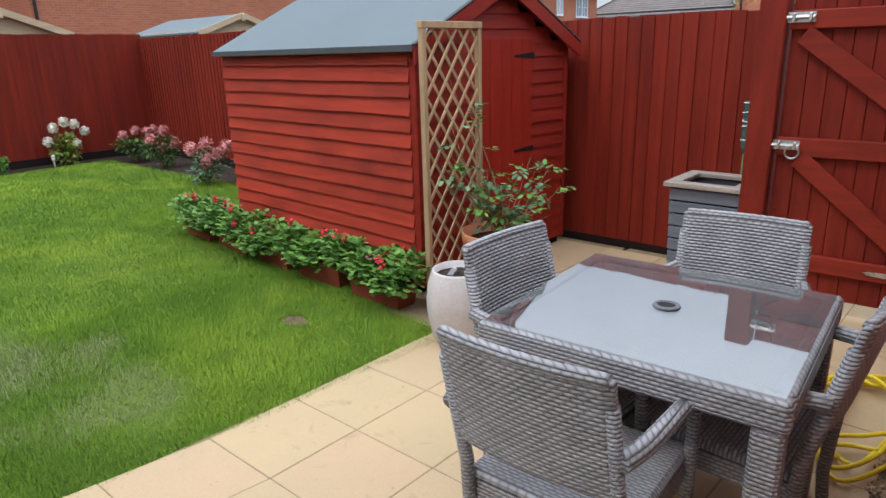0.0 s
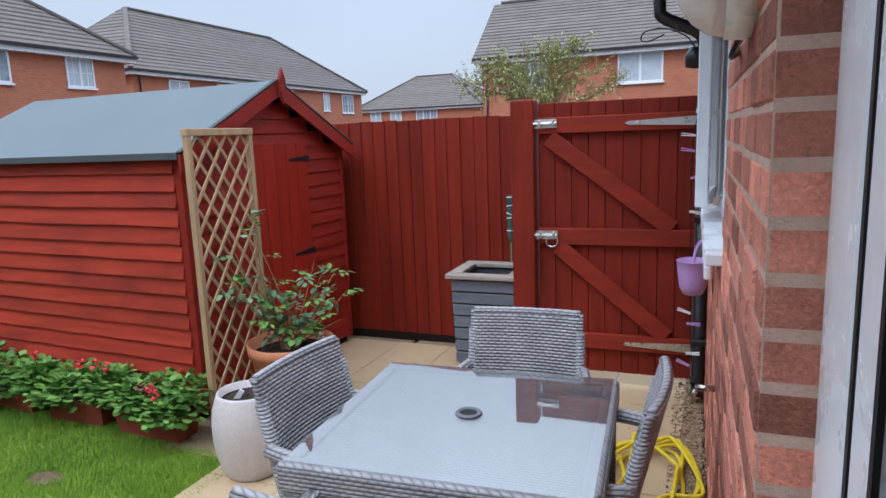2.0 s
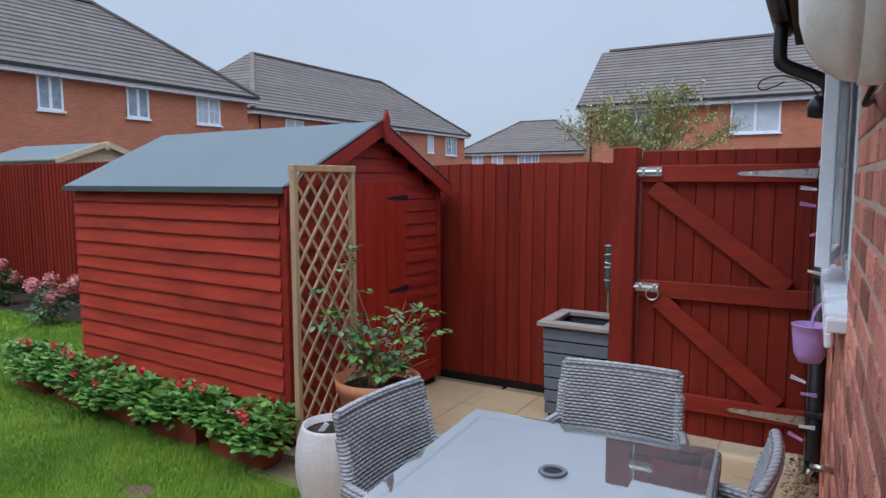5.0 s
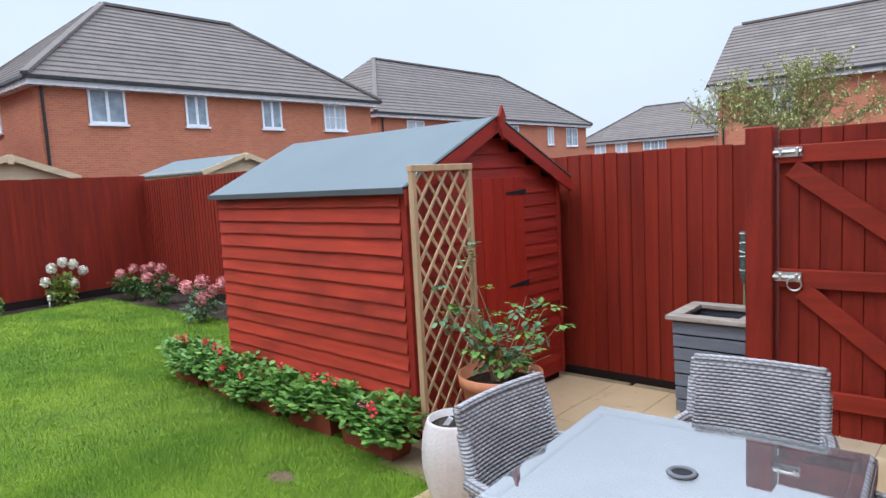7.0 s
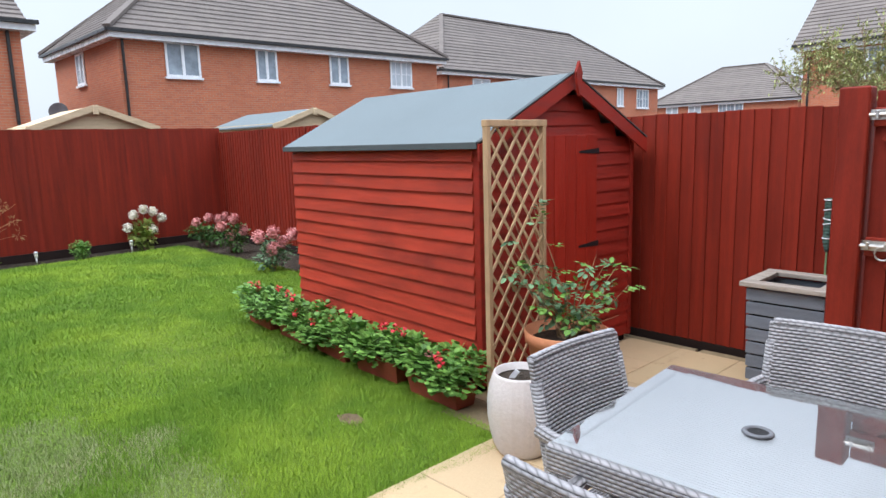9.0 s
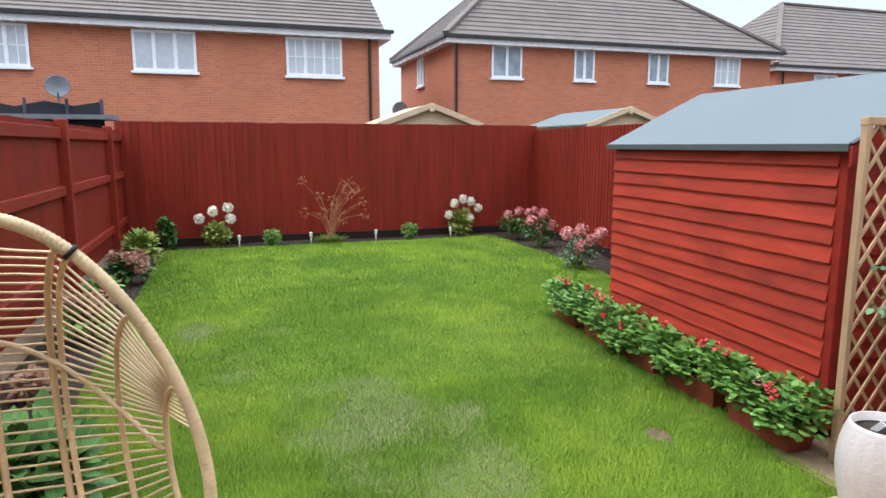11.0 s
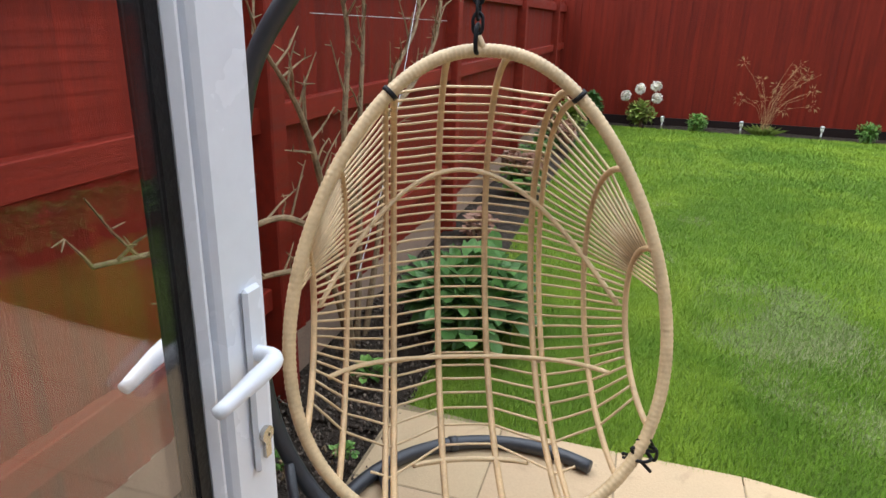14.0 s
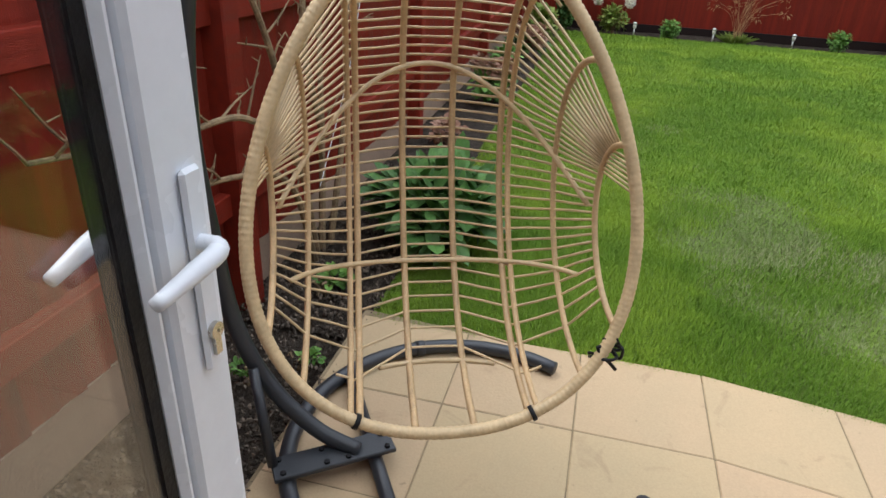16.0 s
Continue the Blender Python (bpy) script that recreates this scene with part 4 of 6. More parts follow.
def house(label, x0, x1, y0, y1, eave, ridge, along, hip0=0.0, hip1=0.0, windows=(), pipes=()):
    """windows: (wall, start, end, sill, head, lights, bars); wall is 'x' for the face at x1, 'y' for the face at y0, 'z' for the face at y1."""
    h = thing("house", label, "house", group="brick houses round the garden")
    part("wall", Build().box((x0, y0, -0.1), (x1, y1, eave)), "house_brick", h)
    o = 0.38
    part("roof", roof_mesh(x0 - o, x1 + o, y0 - (o if hip0 or along == 'x' else 0.1), y1 + (o if hip1 or along == 'x' else 0.1), eave + 0.12, ridge, hip0 * 1.05, hip1 * 1.05, along), "house_roof", h)["kind"] = "stuff"
    part("fascia", Build().box((x0 - o + 0.06, y0 - o + 0.06, eave - 0.12), (x1 + o - 0.06, y1 + o - 0.06, eave + 0.10)), "upvc", h)
    part("gutter", Build().box((x1 + o - 0.06, y0 - o, eave + 0.05), (x1 + o + 0.06, y1 + o, eave + 0.15)).box((x0 - o, y0 - o - 0.06, eave + 0.05), (x1 + o, y0 - o + 0.06, eave + 0.15)), "black_plastic", h)
    zr, xm, yc = ridge + 0.05, (x0 + x1) / 2, (y0 + y1) / 2
    rid = Build()
    if along == "y":
        a, c = Vector((xm, y0 + hip0, zr)), Vector((xm, y1 - hip1, zr))
        ends = [((x1 + o, y0 - o), a, hip0), ((x0 - o, y0 - o), a, hip0), ((x1 + o, y1 + o), c, hip1), ((x0 - o, y1 + o), c, hip1)]
    else:
        a, c = Vector((x0 + hip0, yc, zr)), Vector((x1 - hip1, yc, zr))
        ends = [((x0 - o, y0 - o), a, hip0), ((x0 - o, y1 + o), a, hip0), ((x1 + o, y0 - o), c, hip1), ((x1 + o, y1 + o), c, hip1)]
    rid.beam(a, c, 0.24, 0.10)
    for e, top, hp in ends:
        if hp > 0:
            rid.beam((e[0], e[1], eave + 0.2), top, 0.24, 0.10)
    part("ridge_tiles", rid, "house_roof", h)
    for wall, s, e, sill, head, lights, bars in windows:
        def at(u, out, z):
            return (x1 + out, u, z) if wall == 'x' else ((u, y0 - out, z) if wall == 'y' else (u, y1 + out, z))

        def slab(b, u0, u1, o0, o1, z0, z1):
            p, q = at(u0, o0, z0), at(u1, o1, z1)
            return b.box(tuple(min(i, j) for i, j in zip(p, q)), tuple(max(i, j) for i, j in zip(p, q)))
        w = part("window", slab(Build(), s, e, -0.02, 0.012, sill, head), "curtain" if rnd.random() < 0.6 else "pane", h)
        f = Build()
        t = 0.075
        for u0, u1, z0, z1 in ((s, s + t, sill, head), (e - t, e, sill, head), (s + t, e - t, sill, sill + t), (s + t, e - t, head - t, head)):
            slab(f, u0, u1, 0.0, 0.05, z0, z1)
        for i in range(1, lights):
            u = s + (e - s) * i / lights
            slab(f, u - 0.05, u + 0.05, 0.0, 0.052, sill + t, head - t)
        part("window_frame", f, "upvc", w)
        if bars:
            for i in range(lights):
                a0, a1 = s + (e - s) * i / lights, s + (e - s) * (i + 1) / lights
                part("glazing_bar", slab(Build(), (a0 + a1) / 2 - 0.014, (a0 + a1) / 2 + 0.014, 0.01, 0.03, sill + t, head - t), "upvc", w)
                part("glazing_bar", slab(Build(), a0 + 0.05, a1 - 0.05, 0.01, 0.028, (sill + head) / 2 - 0.014, (sill + head) / 2 + 0.014), "upvc", w)
        part("sill", slab(Build(), s - 0.06, e + 0.06, 0.0, 0.10, sill - 0.07, sill), "upvc", w)
    for px, py in pipes:
        part("downpipe", Build().tube([(px, py, eave + 0.05), (px, py, 0)], 0.045, 8), "black_plastic", h)
    return h


house("orange-red brick semi with wide white windows and grey gable roof", -28.6, -20.8, -7.55, 4.85, 4.86, 7.75, "y",
      windows=(('x', 2.02, 3.69, 3.6, 4.72, 3, True), ('x', -2.16, -0.49, 3.6, 4.72, 3, False), ('x', -6.28, -4.67, 3.6, 4.72, 3, True), ('x', -5.6, -4.0, 0.9, 2.0, 2, False), ('x', 1.0, 2.9, 0.1, 2.1, 2, False)), pipes=((-20.74, 4.55),))
house("orange-red brick house with a hipped grey roof and four white windows", -29.6, -22.5, 7.86, 21.85, 5.15, 8.75, "y", 3.8, 4.8,
      windows=(('x', 9.33, 10.52, 3.93, 5.08, 2, False), ('x', 12.65, 13.51, 3.93, 5.08, 2, False), ('x', 15.88, 16.81, 3.93, 5.08, 2, False), ('x', 19.03, 20.27, 3.93, 5.05, 2, True), ('y', -26.8, -25.9, 3.9, 5.0, 2, True)), pipes=((-22.44, 8.0),))
house("brick house with a long hipped grey roof standing farther off", -34, -26, 25.6, 49.5, 5.2, 9.2, "y", 4.0, 6.5,
      windows=(('x', 28.0, 29.5, 3.7, 5.0, 2, False), ('x', 31.8, 33.1, 3.7, 5.0, 2, False), ('x', 38.2, 39.5, 3.7, 5.0, 2, False), ('x', 43.4, 44.3, 3.7, 5.0, 2, False), ('x', 46.2, 48.0, 3.6, 5.0, 2, True)), pipes=((-25.9, 26.0),))
house("small distant brick house with a hipped grey roof", -32, -19, 60, 70, 4.2, 7.7, "x", 4.5, 4.5,
      windows=(('y', -30.6, -29.4, 2.6, 4.1, 2, False), ('y', -28.4, -27.2, 2.6, 4.1, 2, False), ('y', -25.6, -23.4, 2.6, 4.1, 3, True)))
house("brick house with grey roof beyond the gate", -9.85, 4.0, 31.5, 39.0, 4.98, 8.3, "x",
      windows=(('y', -3.45, -1.49, 3.58, 4.9, 2, False), ('y', -8.3, -6.7, 3.58, 4.8, 2, False)), pipes=((-9.6, 31.4),))
house("brick house with a hipped grey roof in the next close", -32.5, -24.0, -22.0, -11.3, 5.1, 8.0, "y", 3.8, 3.8,
      windows=(('x', -13.7, -12.75, 3.7, 4.95, 2, True), ('z', -27.5, -26.6, 3.7, 4.9, 2, False)), pipes=((-23.9, -11.4),))


# ---- dining table and chairs ----
def weave(w, h, t, bow=0.0, lean=0.0):
    """A woven panel in the plane x-z, with raised strands on both faces, w wide, h high, t thick."""
    b = Build()
    nr, nc = int(h / 0.0120 * 5), int(w / 0.027 * 8)

    def point(i, j, side):
        u, v = i / nc, j / nr
        x, z = (u - 0.5) * w, v * h
        row = z / 0.0120
        hgt = abs(math.sin(math.pi * row)) ** 0.6 * (0.3 + 0.7 * abs(math.sin(math.pi * (x / 0.027 + 0.5 * (int(row) % 2)))))
        edge = min(1, min(u, 1 - u) * 18, min(v, 1 - v) * 18)
        y = side * (t / 2 * (0.55 + 0.45 * edge) + 0.0025 * hgt * edge) - bow * (1 - (2 * u - 1) ** 2) - lean * v
        return (x, y, z)
    for side in (-1, 1):
        k = len(b.v)
        for j in range(nr + 1):
            for i in range(nc + 1):
                b.v.append(point(i, j, side))
        for j in range(nr):
            for i in range(nc):
                q = k + j * (nc + 1) + i
                f = (q, q + 1, q + nc + 2, q + nc + 1)
                b.f.append(f if side < 0 else tuple(reversed(f)))
    n0 = (nr + 1) * (nc + 1)
    border = [i for i in range(nc + 1)] + [j * (nc + 1) + nc for j in range(1, nr + 1)] + [nr * (nc + 1) + i for i in range(nc - 1, -1, -1)] + [j * (nc + 1) for j in range(nr - 1, 0, -1)]
    for p, q in zip(border, border[1:] + border[:1]):
        b.f.append((q, p, n0 + p, n0 + q))
    return b


def dining_chair(at, turn):
    c = thing("dining_chair", "grey woven rattan garden armchair at the square table", "chair", at, turn, "chairs round the garden table")
    part("seat", Build().box((-0.225, -0.20, 0.395), (0.225, 0.24, 0.43)), "wicker_flat", c, bevel=0.012)
    part("seat_apron", Build().box((-0.222, 0.20, 0.33), (0.222, 0.235, 0.397)).box((-0.222, -0.195, 0.33), (0.222, -0.17, 0.397)).box((-0.223, -0.17, 0.33), (-0.198, 0.20, 0.397)).box((0.198, -0.17, 0.33), (0.223, 0.20, 0.397)), "wicker", c, bevel=0.006)
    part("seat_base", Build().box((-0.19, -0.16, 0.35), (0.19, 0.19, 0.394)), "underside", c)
    bk = part("backrest", weave(0.445, 0.333, 0.030, 0.022, 0.080), "wicker_back", c, smooth=True, at=(0, -0.225, 0.535))
    part("top_roll", Build().tube([(x, -0.307 - 0.020 * (1 - (x / 0.212) ** 2), 0.866) for x in [-0.212 + 0.424 * i / 24 for i in range(25)]], [0.0165 + 0.0012 * (i % 2) for i in range(25)], 10), "wicker", bk, at=(0, 0.225, -0.535), smooth=True)
    for s in (-1, 1):
        part("leg", Build().tube([(s * 0.212, -0.290, 0.80), (s * 0.214, -0.212, 0.46), (s * 0.215, -0.195, 0.20), (s * 0.212, -0.215, 0.0)], 0.019, 8), "wicker", c, smooth=True)
        part("leg", Build().tube([(s * 0.235, 0.215, 0.64), (s * 0.232, 0.215, 0.42), (s * 0.225, 0.22, 0.0)], 0.019, 8), "wicker", c, smooth=True)
        part("arm", Build().tube(bez([(s * 0.225, -0.262, 0.655), (s * 0.243, -0.16, 0.655), (s * 0.250, 0.05, 0.65), (s * 0.246, 0.19, 0.645), (s * 0.238, 0.232, 0.615)], 6), 0.023, 10), "wicker", c, smooth=True)
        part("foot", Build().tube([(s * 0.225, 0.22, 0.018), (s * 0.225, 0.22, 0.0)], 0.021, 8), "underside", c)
    return c


chair = dining_chair((-0.748, 1.560, 0), 2)
for x, y, a in ((-0.678, 2.395, 183.5), (-0.985, 1.975, -94), (-0.475, 2.075, 88)):
    copy_thing(chair, pose(x, y, 0, 0, 0, a))

table = thing("dining_table", "square grey rattan garden table with a clear glass top", "table", (-0.712, 2.015, 0), 3)
T = 0.410
table.matrix_basis = table.matrix_basis @ Matrix.Diagonal((1.035, 0.985, 1, 1))
for lo, hi in (((-T, -T), (T, -T + 0.055)), ((-T, T - 0.055), (T, T)), ((-T, -T + 0.055), (-T + 0.055, T - 0.055)), ((T - 0.055, -T + 0.055), (T, T - 0.055))):
    part("edge_rail", Build().box((*lo, 0.645), (*hi, 0.730)), "wicker", table, bevel=0.012)
part("woven_top", Build().box((-T + 0.055, -T + 0.055, 0.708), (T - 0.055, T - 0.055, 0.718)), "wicker_flat", table)
glass_top = part("glass_top", Build().box((-T + 0.018, -T + 0.018, 0.7315), (T - 0.018, T - 0.018, 0.7345)), "table_glass", table, "clear glass sheet on the table")
glass_top.visible_shadow = False
hole = part("parasol_ring", Build().lathe([(0.027, 0.7350), (0.028, 0.7405), (0.037, 0.7400), (0.041, 0.7350), (0.027, 0.7348)], 28, (0.0, 0.008, 0)), "dish", table, "grey ring round the parasol hole", smooth=True)
# no opening: a solid black disc stands in for the hole's darkness
part("hole", Build().lathe([(0.0275, 0.7350), (0.0275, 0.7362), (0.001, 0.7362)], 20, (0.0, 0.008, 0)), "gasket", hole)
for sx in (-1, 1):
    for sy in (-1, 1):
        part("leg", Build().box((sx * (T - 0.045) - 0.036, sy * (T - 0.045) - 0.036, 0.0), (sx * (T - 0.045) + 0.036, sy * (T - 0.045) + 0.036, 0.646)), "wicker", table, bevel=0.010)

# ---- egg chair on its stand ----
BC = Vector((-1.80, -0.250, 0))
egg = thing("egg_chair_stand", "dark grey tubular stand with a curved pole and open ring base", "chair stand", BC)


def off(pts, o):
    return [Vector(p) - Vector(o) for p in pts]


ring = [(BC.x + 0.508 * math.cos(radians(a)), BC.y + 0.508 * math.sin(radians(a)), 0.026) for a in [84 - 289 * i / 60 for i in range(61)]]
part("base_ring", Build().tube(off(ring, BC), 0.024, 12), "stand", egg, smooth=True)
for i in (8, 17, 30, 48):
    p, q = Vector(ring[i]), Vector(ring[i + 1])
    part("collar", Build().tube(off([p, p + (q - p).normalized() * 0.03], BC), 0.0275, 12), "stand", egg, smooth=True)
part("cross_tube", Build().tube(off([(-1.302, -0.245, 0.026), (-2.03, -0.70, 0.026)], BC), 0.021, 12), "stand", egg, smooth=True)
PA, PB = Vector((-1.535, -0.725, 0.056)), Vector((-1.74, -0.455, 0.056))
plate = part("plate", Build().beam(PA - BC, PB - BC, 0.085, 0.016), "stand", egg, bevel=0.003)
for t in (0.07, 0.42, 0.60, 0.93):
    for s in (-1, 1):
        p = PA.lerp(PB, t) + Vector((0.762, 0.647, 0)) * 0.026 * s + Vector((0, 0, 0.008))
        part("bolt_head", Build().lathe([(0.009, 0), (0.008, 0.006), (0.001, 0.008)], 8, p - BC), "iron", plate)
pole = bez([(-1.67, y, z) for y, z in ((-0.53, 0.06), (-0.66, 0.11), (-0.79, 0.235), (-0.875, 0.42), (-0.912, 0.70), (-0.928, 0.97), (-0.88, 1.30), (-0.755, 1.50), (-0.65, 1.585), (-0.515, 1.67), (-0.33, 1.755))], 8)
part("pole", Build().tube(off(pole, BC), 0.023, 14), "stand", egg, smooth=True)
part("strut", Build().tube(off([(-1.55, -0.730, 0.06), (-1.64, -0.815, 0.30)], BC), 0.014, 10), "stand", egg, smooth=True)
part("pole_bolt", Build().lathe([(0.010, 0), (0.009, 0.005), (0.001, 0.007)], 10, Vector((-1.646, -0.530, 1.655)) - BC, Matrix.Rotation(radians(90), 4, 'Y')), "steel", egg)
HX, HY = -1.672, -0.345
chain = thing("hanging_chain", "black steel chain and coil spring holding the egg seat", "chain", (HX, HY, 1.34))
part("shackle", Build().tube([(0, 0.030 * math.cos(a), 0.380 + 0.038 * math.sin(a)) for a in [2 * math.pi * i / 18 for i in range(18)]], 0.005, 8, True), "iron", chain, smooth=True)
part("spring", Build().tube([(0.017 * math.cos(a), 0.017 * math.sin(a), 0.295 + 0.05 * a / (12 * math.pi)) for a in [12 * math.pi * i / 120 for i in range(121)]], 0.0042, 6), "iron", chain, smooth=True)
for i in range(8):
    z = 0.278 - i * 0.0285
    big = 1.3 if i == 7 else 1.0
    pts = []
    for j in range(16):
        a = 2 * math.pi * j / 16
        u, v = 0.0105 * big * math.cos(a), (0.016 * math.sin(a) + (0.005 if math.sin(a) > 0 else -0.005)) * big
        pts.append((u, 0, z + v) if i % 2 else (0, u, z + v))
    part("link", Build().tube(pts, 0.0036 * big, 6, True), "iron", chain, smooth=True)

EC, EN, ER = Vector((-1.575, -0.285, 0.894)), Vector((0.933, 0.360, 0)), Vector((-0.360, 0.933, 0))
EW, EH, ED, LEAN = 0.396, 0.502, 0.47, 0.125
seat = thing("egg_chair", "honey-coloured rattan hanging egg chair with corded back and no cushion", "hanging chair", EC)


def half_width(b):
    return EW * math.sqrt(max(0.0, 1 - b * b)) ** 0.90 * (1 - 0.20 * b)


def reach(l, s):
    """Where the rim is l off the middle line, above (s = 1) or below it."""
    lo, hi = -0.22 * s, 1.0
    for _ in range(40):
        m_ = (lo + hi) / 2
        lo, hi = (m_, hi) if half_width(m_ * s) > l else (lo, m_)
    return lo * s


def shell(b, l, grow=1.0):
    """A point of the egg's back at height b and l to the side."""
    w = half_width(b)
    k = max(0.0, 1 - (l / w) ** 2) if w > 1e-4 else 0.0
    return EN * (-LEAN * b) + Vector((0, 0, EH * b)) + ER * l - EN * ED * grow * math.sqrt(max(0.0, 1 - b * b)) ** 0.8 * math.sqrt(k)


def rim_at(a):
    b = math.sin(a)
    return EN * (-LEAN * b) + Vector((0, 0, EH * b)) + ER * half_width(b) * (1 if math.cos(a) > 0 else -1)


rimpts = [rim_at(2 * math.pi * i / 720) for i in range(720)]
part("rim", Build().tube(rimpts, [0.0138 + (0.0006 if i % 3 else -0.0008) for i in range(720)], 10, True), "cord", seat, "thick cane rim wrapped with flat strand", smooth=True)
for l in (-0.373, -0.305, -0.207, -0.187, -0.066, 0.066, 0.187, 0.207, 0.305, 0.373):
    top, low = reach(abs(l), 1), reach(abs(l), -1)
    pts = []
    for i in range(49):
        b = (top + low) / 2 + (top - low) / 2 * math.sin(math.pi * (i / 48 - 0.5))
        pts.append(shell(b, l))
    part("rib", Build().tube(pts, 0.0085 if abs(l) < 0.2 else 0.0075, 8), "rattan", seat, smooth=True)
for b0, b1, lim in ((0.35, -0.18, 0.362), (-0.60, -0.50, 0.34), (-0.93, -0.91, 0.14)):
    part("hoop", Build().tube([shell(b0 + (b1 - b0) * (l / lim) ** 2, l, 0.975) for l in [lim * (-1 + i / 24) for i in range(49)]], 0.0065, 8), "cord", seat, smooth=True)
for i in range(36):
    f = -0.97 + 1.94 * i / 35
    lim = 0.373 if abs(f) < 0.93 else 0.24
    stops = [-lim] + [l for l in (-0.305, -0.197, -0.066, 0.066, 0.197, 0.305) if abs(l) < lim] + [lim]
    pts = []
    for l in stops:
        e = max(0.197, abs(l))
        b = f * (reach(e, 1) if f > 0 else -reach(e, -1))
        pts.append(shell(b, l, 1.012))
    fine_pts = []
    for p, q in zip(pts, pts[1:]):
        fine_pts += [p, p.lerp(q, 0.5) + Vector((0, 0, rnd.uniform(-0.002, 0.002)))]
    fine_pts.append(pts[-1])
    part("cord", Build().tube(fine_pts, 0.0034, 5), "cord", seat, smooth=True)
for s in (-1, 1):
    for i in range(7):
        t = 0.05 + 0.62 * i / 6
        l = 0.373
        b = t * (reach(l, 1) if t > 0 else -reach(l, -1))
        part("cord", Build().tube([shell(b, s * l, 1.01), rim_at(math.pi / 2 - s * (math.pi / 2 - math.asin(b * 1.12)))], 0.0028, 5), "cord", seat, smooth=True)
for a in (56, 124, 248, 292):
    a = radians(a)
    p, t = rim_at(a), (rim_at(a + 0.01) - rim_at(a - 0.01)).normalized()
    part("tie", Build().tube([p - t * 0.005, p + t * 0.005], 0.0182, 10), "gasket", seat, "black binding round the rim", smooth=True)
part("hook", Build().tube([Vector((HX, HY, 1.425)) - EC, EN * -LEAN + Vector((0, 0, EH - 0.01))], 0.008, 8), "cord", seat, smooth=True)
kp = rim_at(radians(-38))
kn = Build()
for i in range(5):
    kn.tube(bez([kp + ball_dir(rnd) * 0.02, kp + ball_dir(rnd) * 0.035, kp + ball_dir(rnd) * 0.03 + Vector((0, 0, -0.02)), kp + ball_dir(rnd) * 0.04 + Vector((0, 0, -0.03))], 6), 0.004, 6)
part("knot", kn, "gasket", seat, "loose black cord knotted on the rim", smooth=True)

# ---- open patio door leaf ----
leaf = thing("patio_door", "white plastic glazed patio door standing open with lever handles", "door", (0.02, -0.49, 0.03))
leaf.matrix_basis = Matrix.Translation((-0.03, -0.495, 0.03)) @ Matrix.Rotation(math.atan2(0.074, -0.997), 4, 'Z')
LW, LH = 0.910, 2.04
for lo, hi in (((LW - 0.078, 0), (LW, LH)), ((0, 0), (0.078, LH)), ((0.078, 0), (LW - 0.078, 0.16)), ((0.078, LH - 0.105), (LW - 0.078, LH))):
    part("cross_rail" if lo[0] == 0.078 else "stile", Build().box((lo[0], -0.033, lo[1]), (hi[0], 0.033, hi[1])), "upvc", leaf, bevel=0.006)
part("glazing_bead", Build().box((LW - 0.098, -0.026, 0.16), (LW - 0.0785, 0.026, LH - 0.105)).box((0.0785, -0.026, 0.16), (0.098, 0.026, LH - 0.105)), "upvc", leaf, bevel=0.008)
part("gasket", Build().box((LW - 0.114, -0.016, 0.165), (LW - 0.0985, 0.016, LH - 0.11)).box((0.0985, -0.016, 0.165), (0.114, 0.016, LH - 0.11)), "gasket", leaf, "black spacer bar round the glass")
pane = part("pane", Build().box((0.099, -0.012, 0.161), (LW - 0.099, -0.008, LH - 0.106)).box((0.099, 0.008, 0.161), (LW - 0.099, 0.012, LH - 0.106)), "glass", leaf)
pane.visible_shadow = False
for s in (-1, 1):
    hd = part("handle", Build().box((LW - 0.048, min(s * 0.033, s * 0.042), 0.915), (LW - 0.018, max(s * 0.033, s * 0.042), 1.150)), "upvc", leaf, "white lever handle on a long backplate", bevel=0.006)
    part("lever", Build().tube(bez([(LW - 0.034, s * 0.038, 1.070), (LW - 0.034, s * 0.058, 1.070), (LW - 0.044, s * 0.068, 1.069), (LW - 0.075, s * 0.067, 1.064), (LW - 0.128, s * 0.061, 1.053)], 6),
                               [0.0095] * 6 + [0.0105] * 12 + [0.0105 - 0.0005 * i for i in range(7)], 12), "upvc", hd, smooth=True)
    part("lock", Build().lathe([(0.010, 0), (0.010, 0.006), (0.002, 0.0065)], 14, (LW - 0.034, s * 0.042, 0.965), Matrix.Rotation(radians(-90 * s), 4, 'X')).box((LW - 0.039, min(s * 0.042, s * 0.047), 0.935), (LW - 0.029, max(s * 0.042, s * 0.047), 0.960)), "chrome", hd, "worn metal key cylinder")

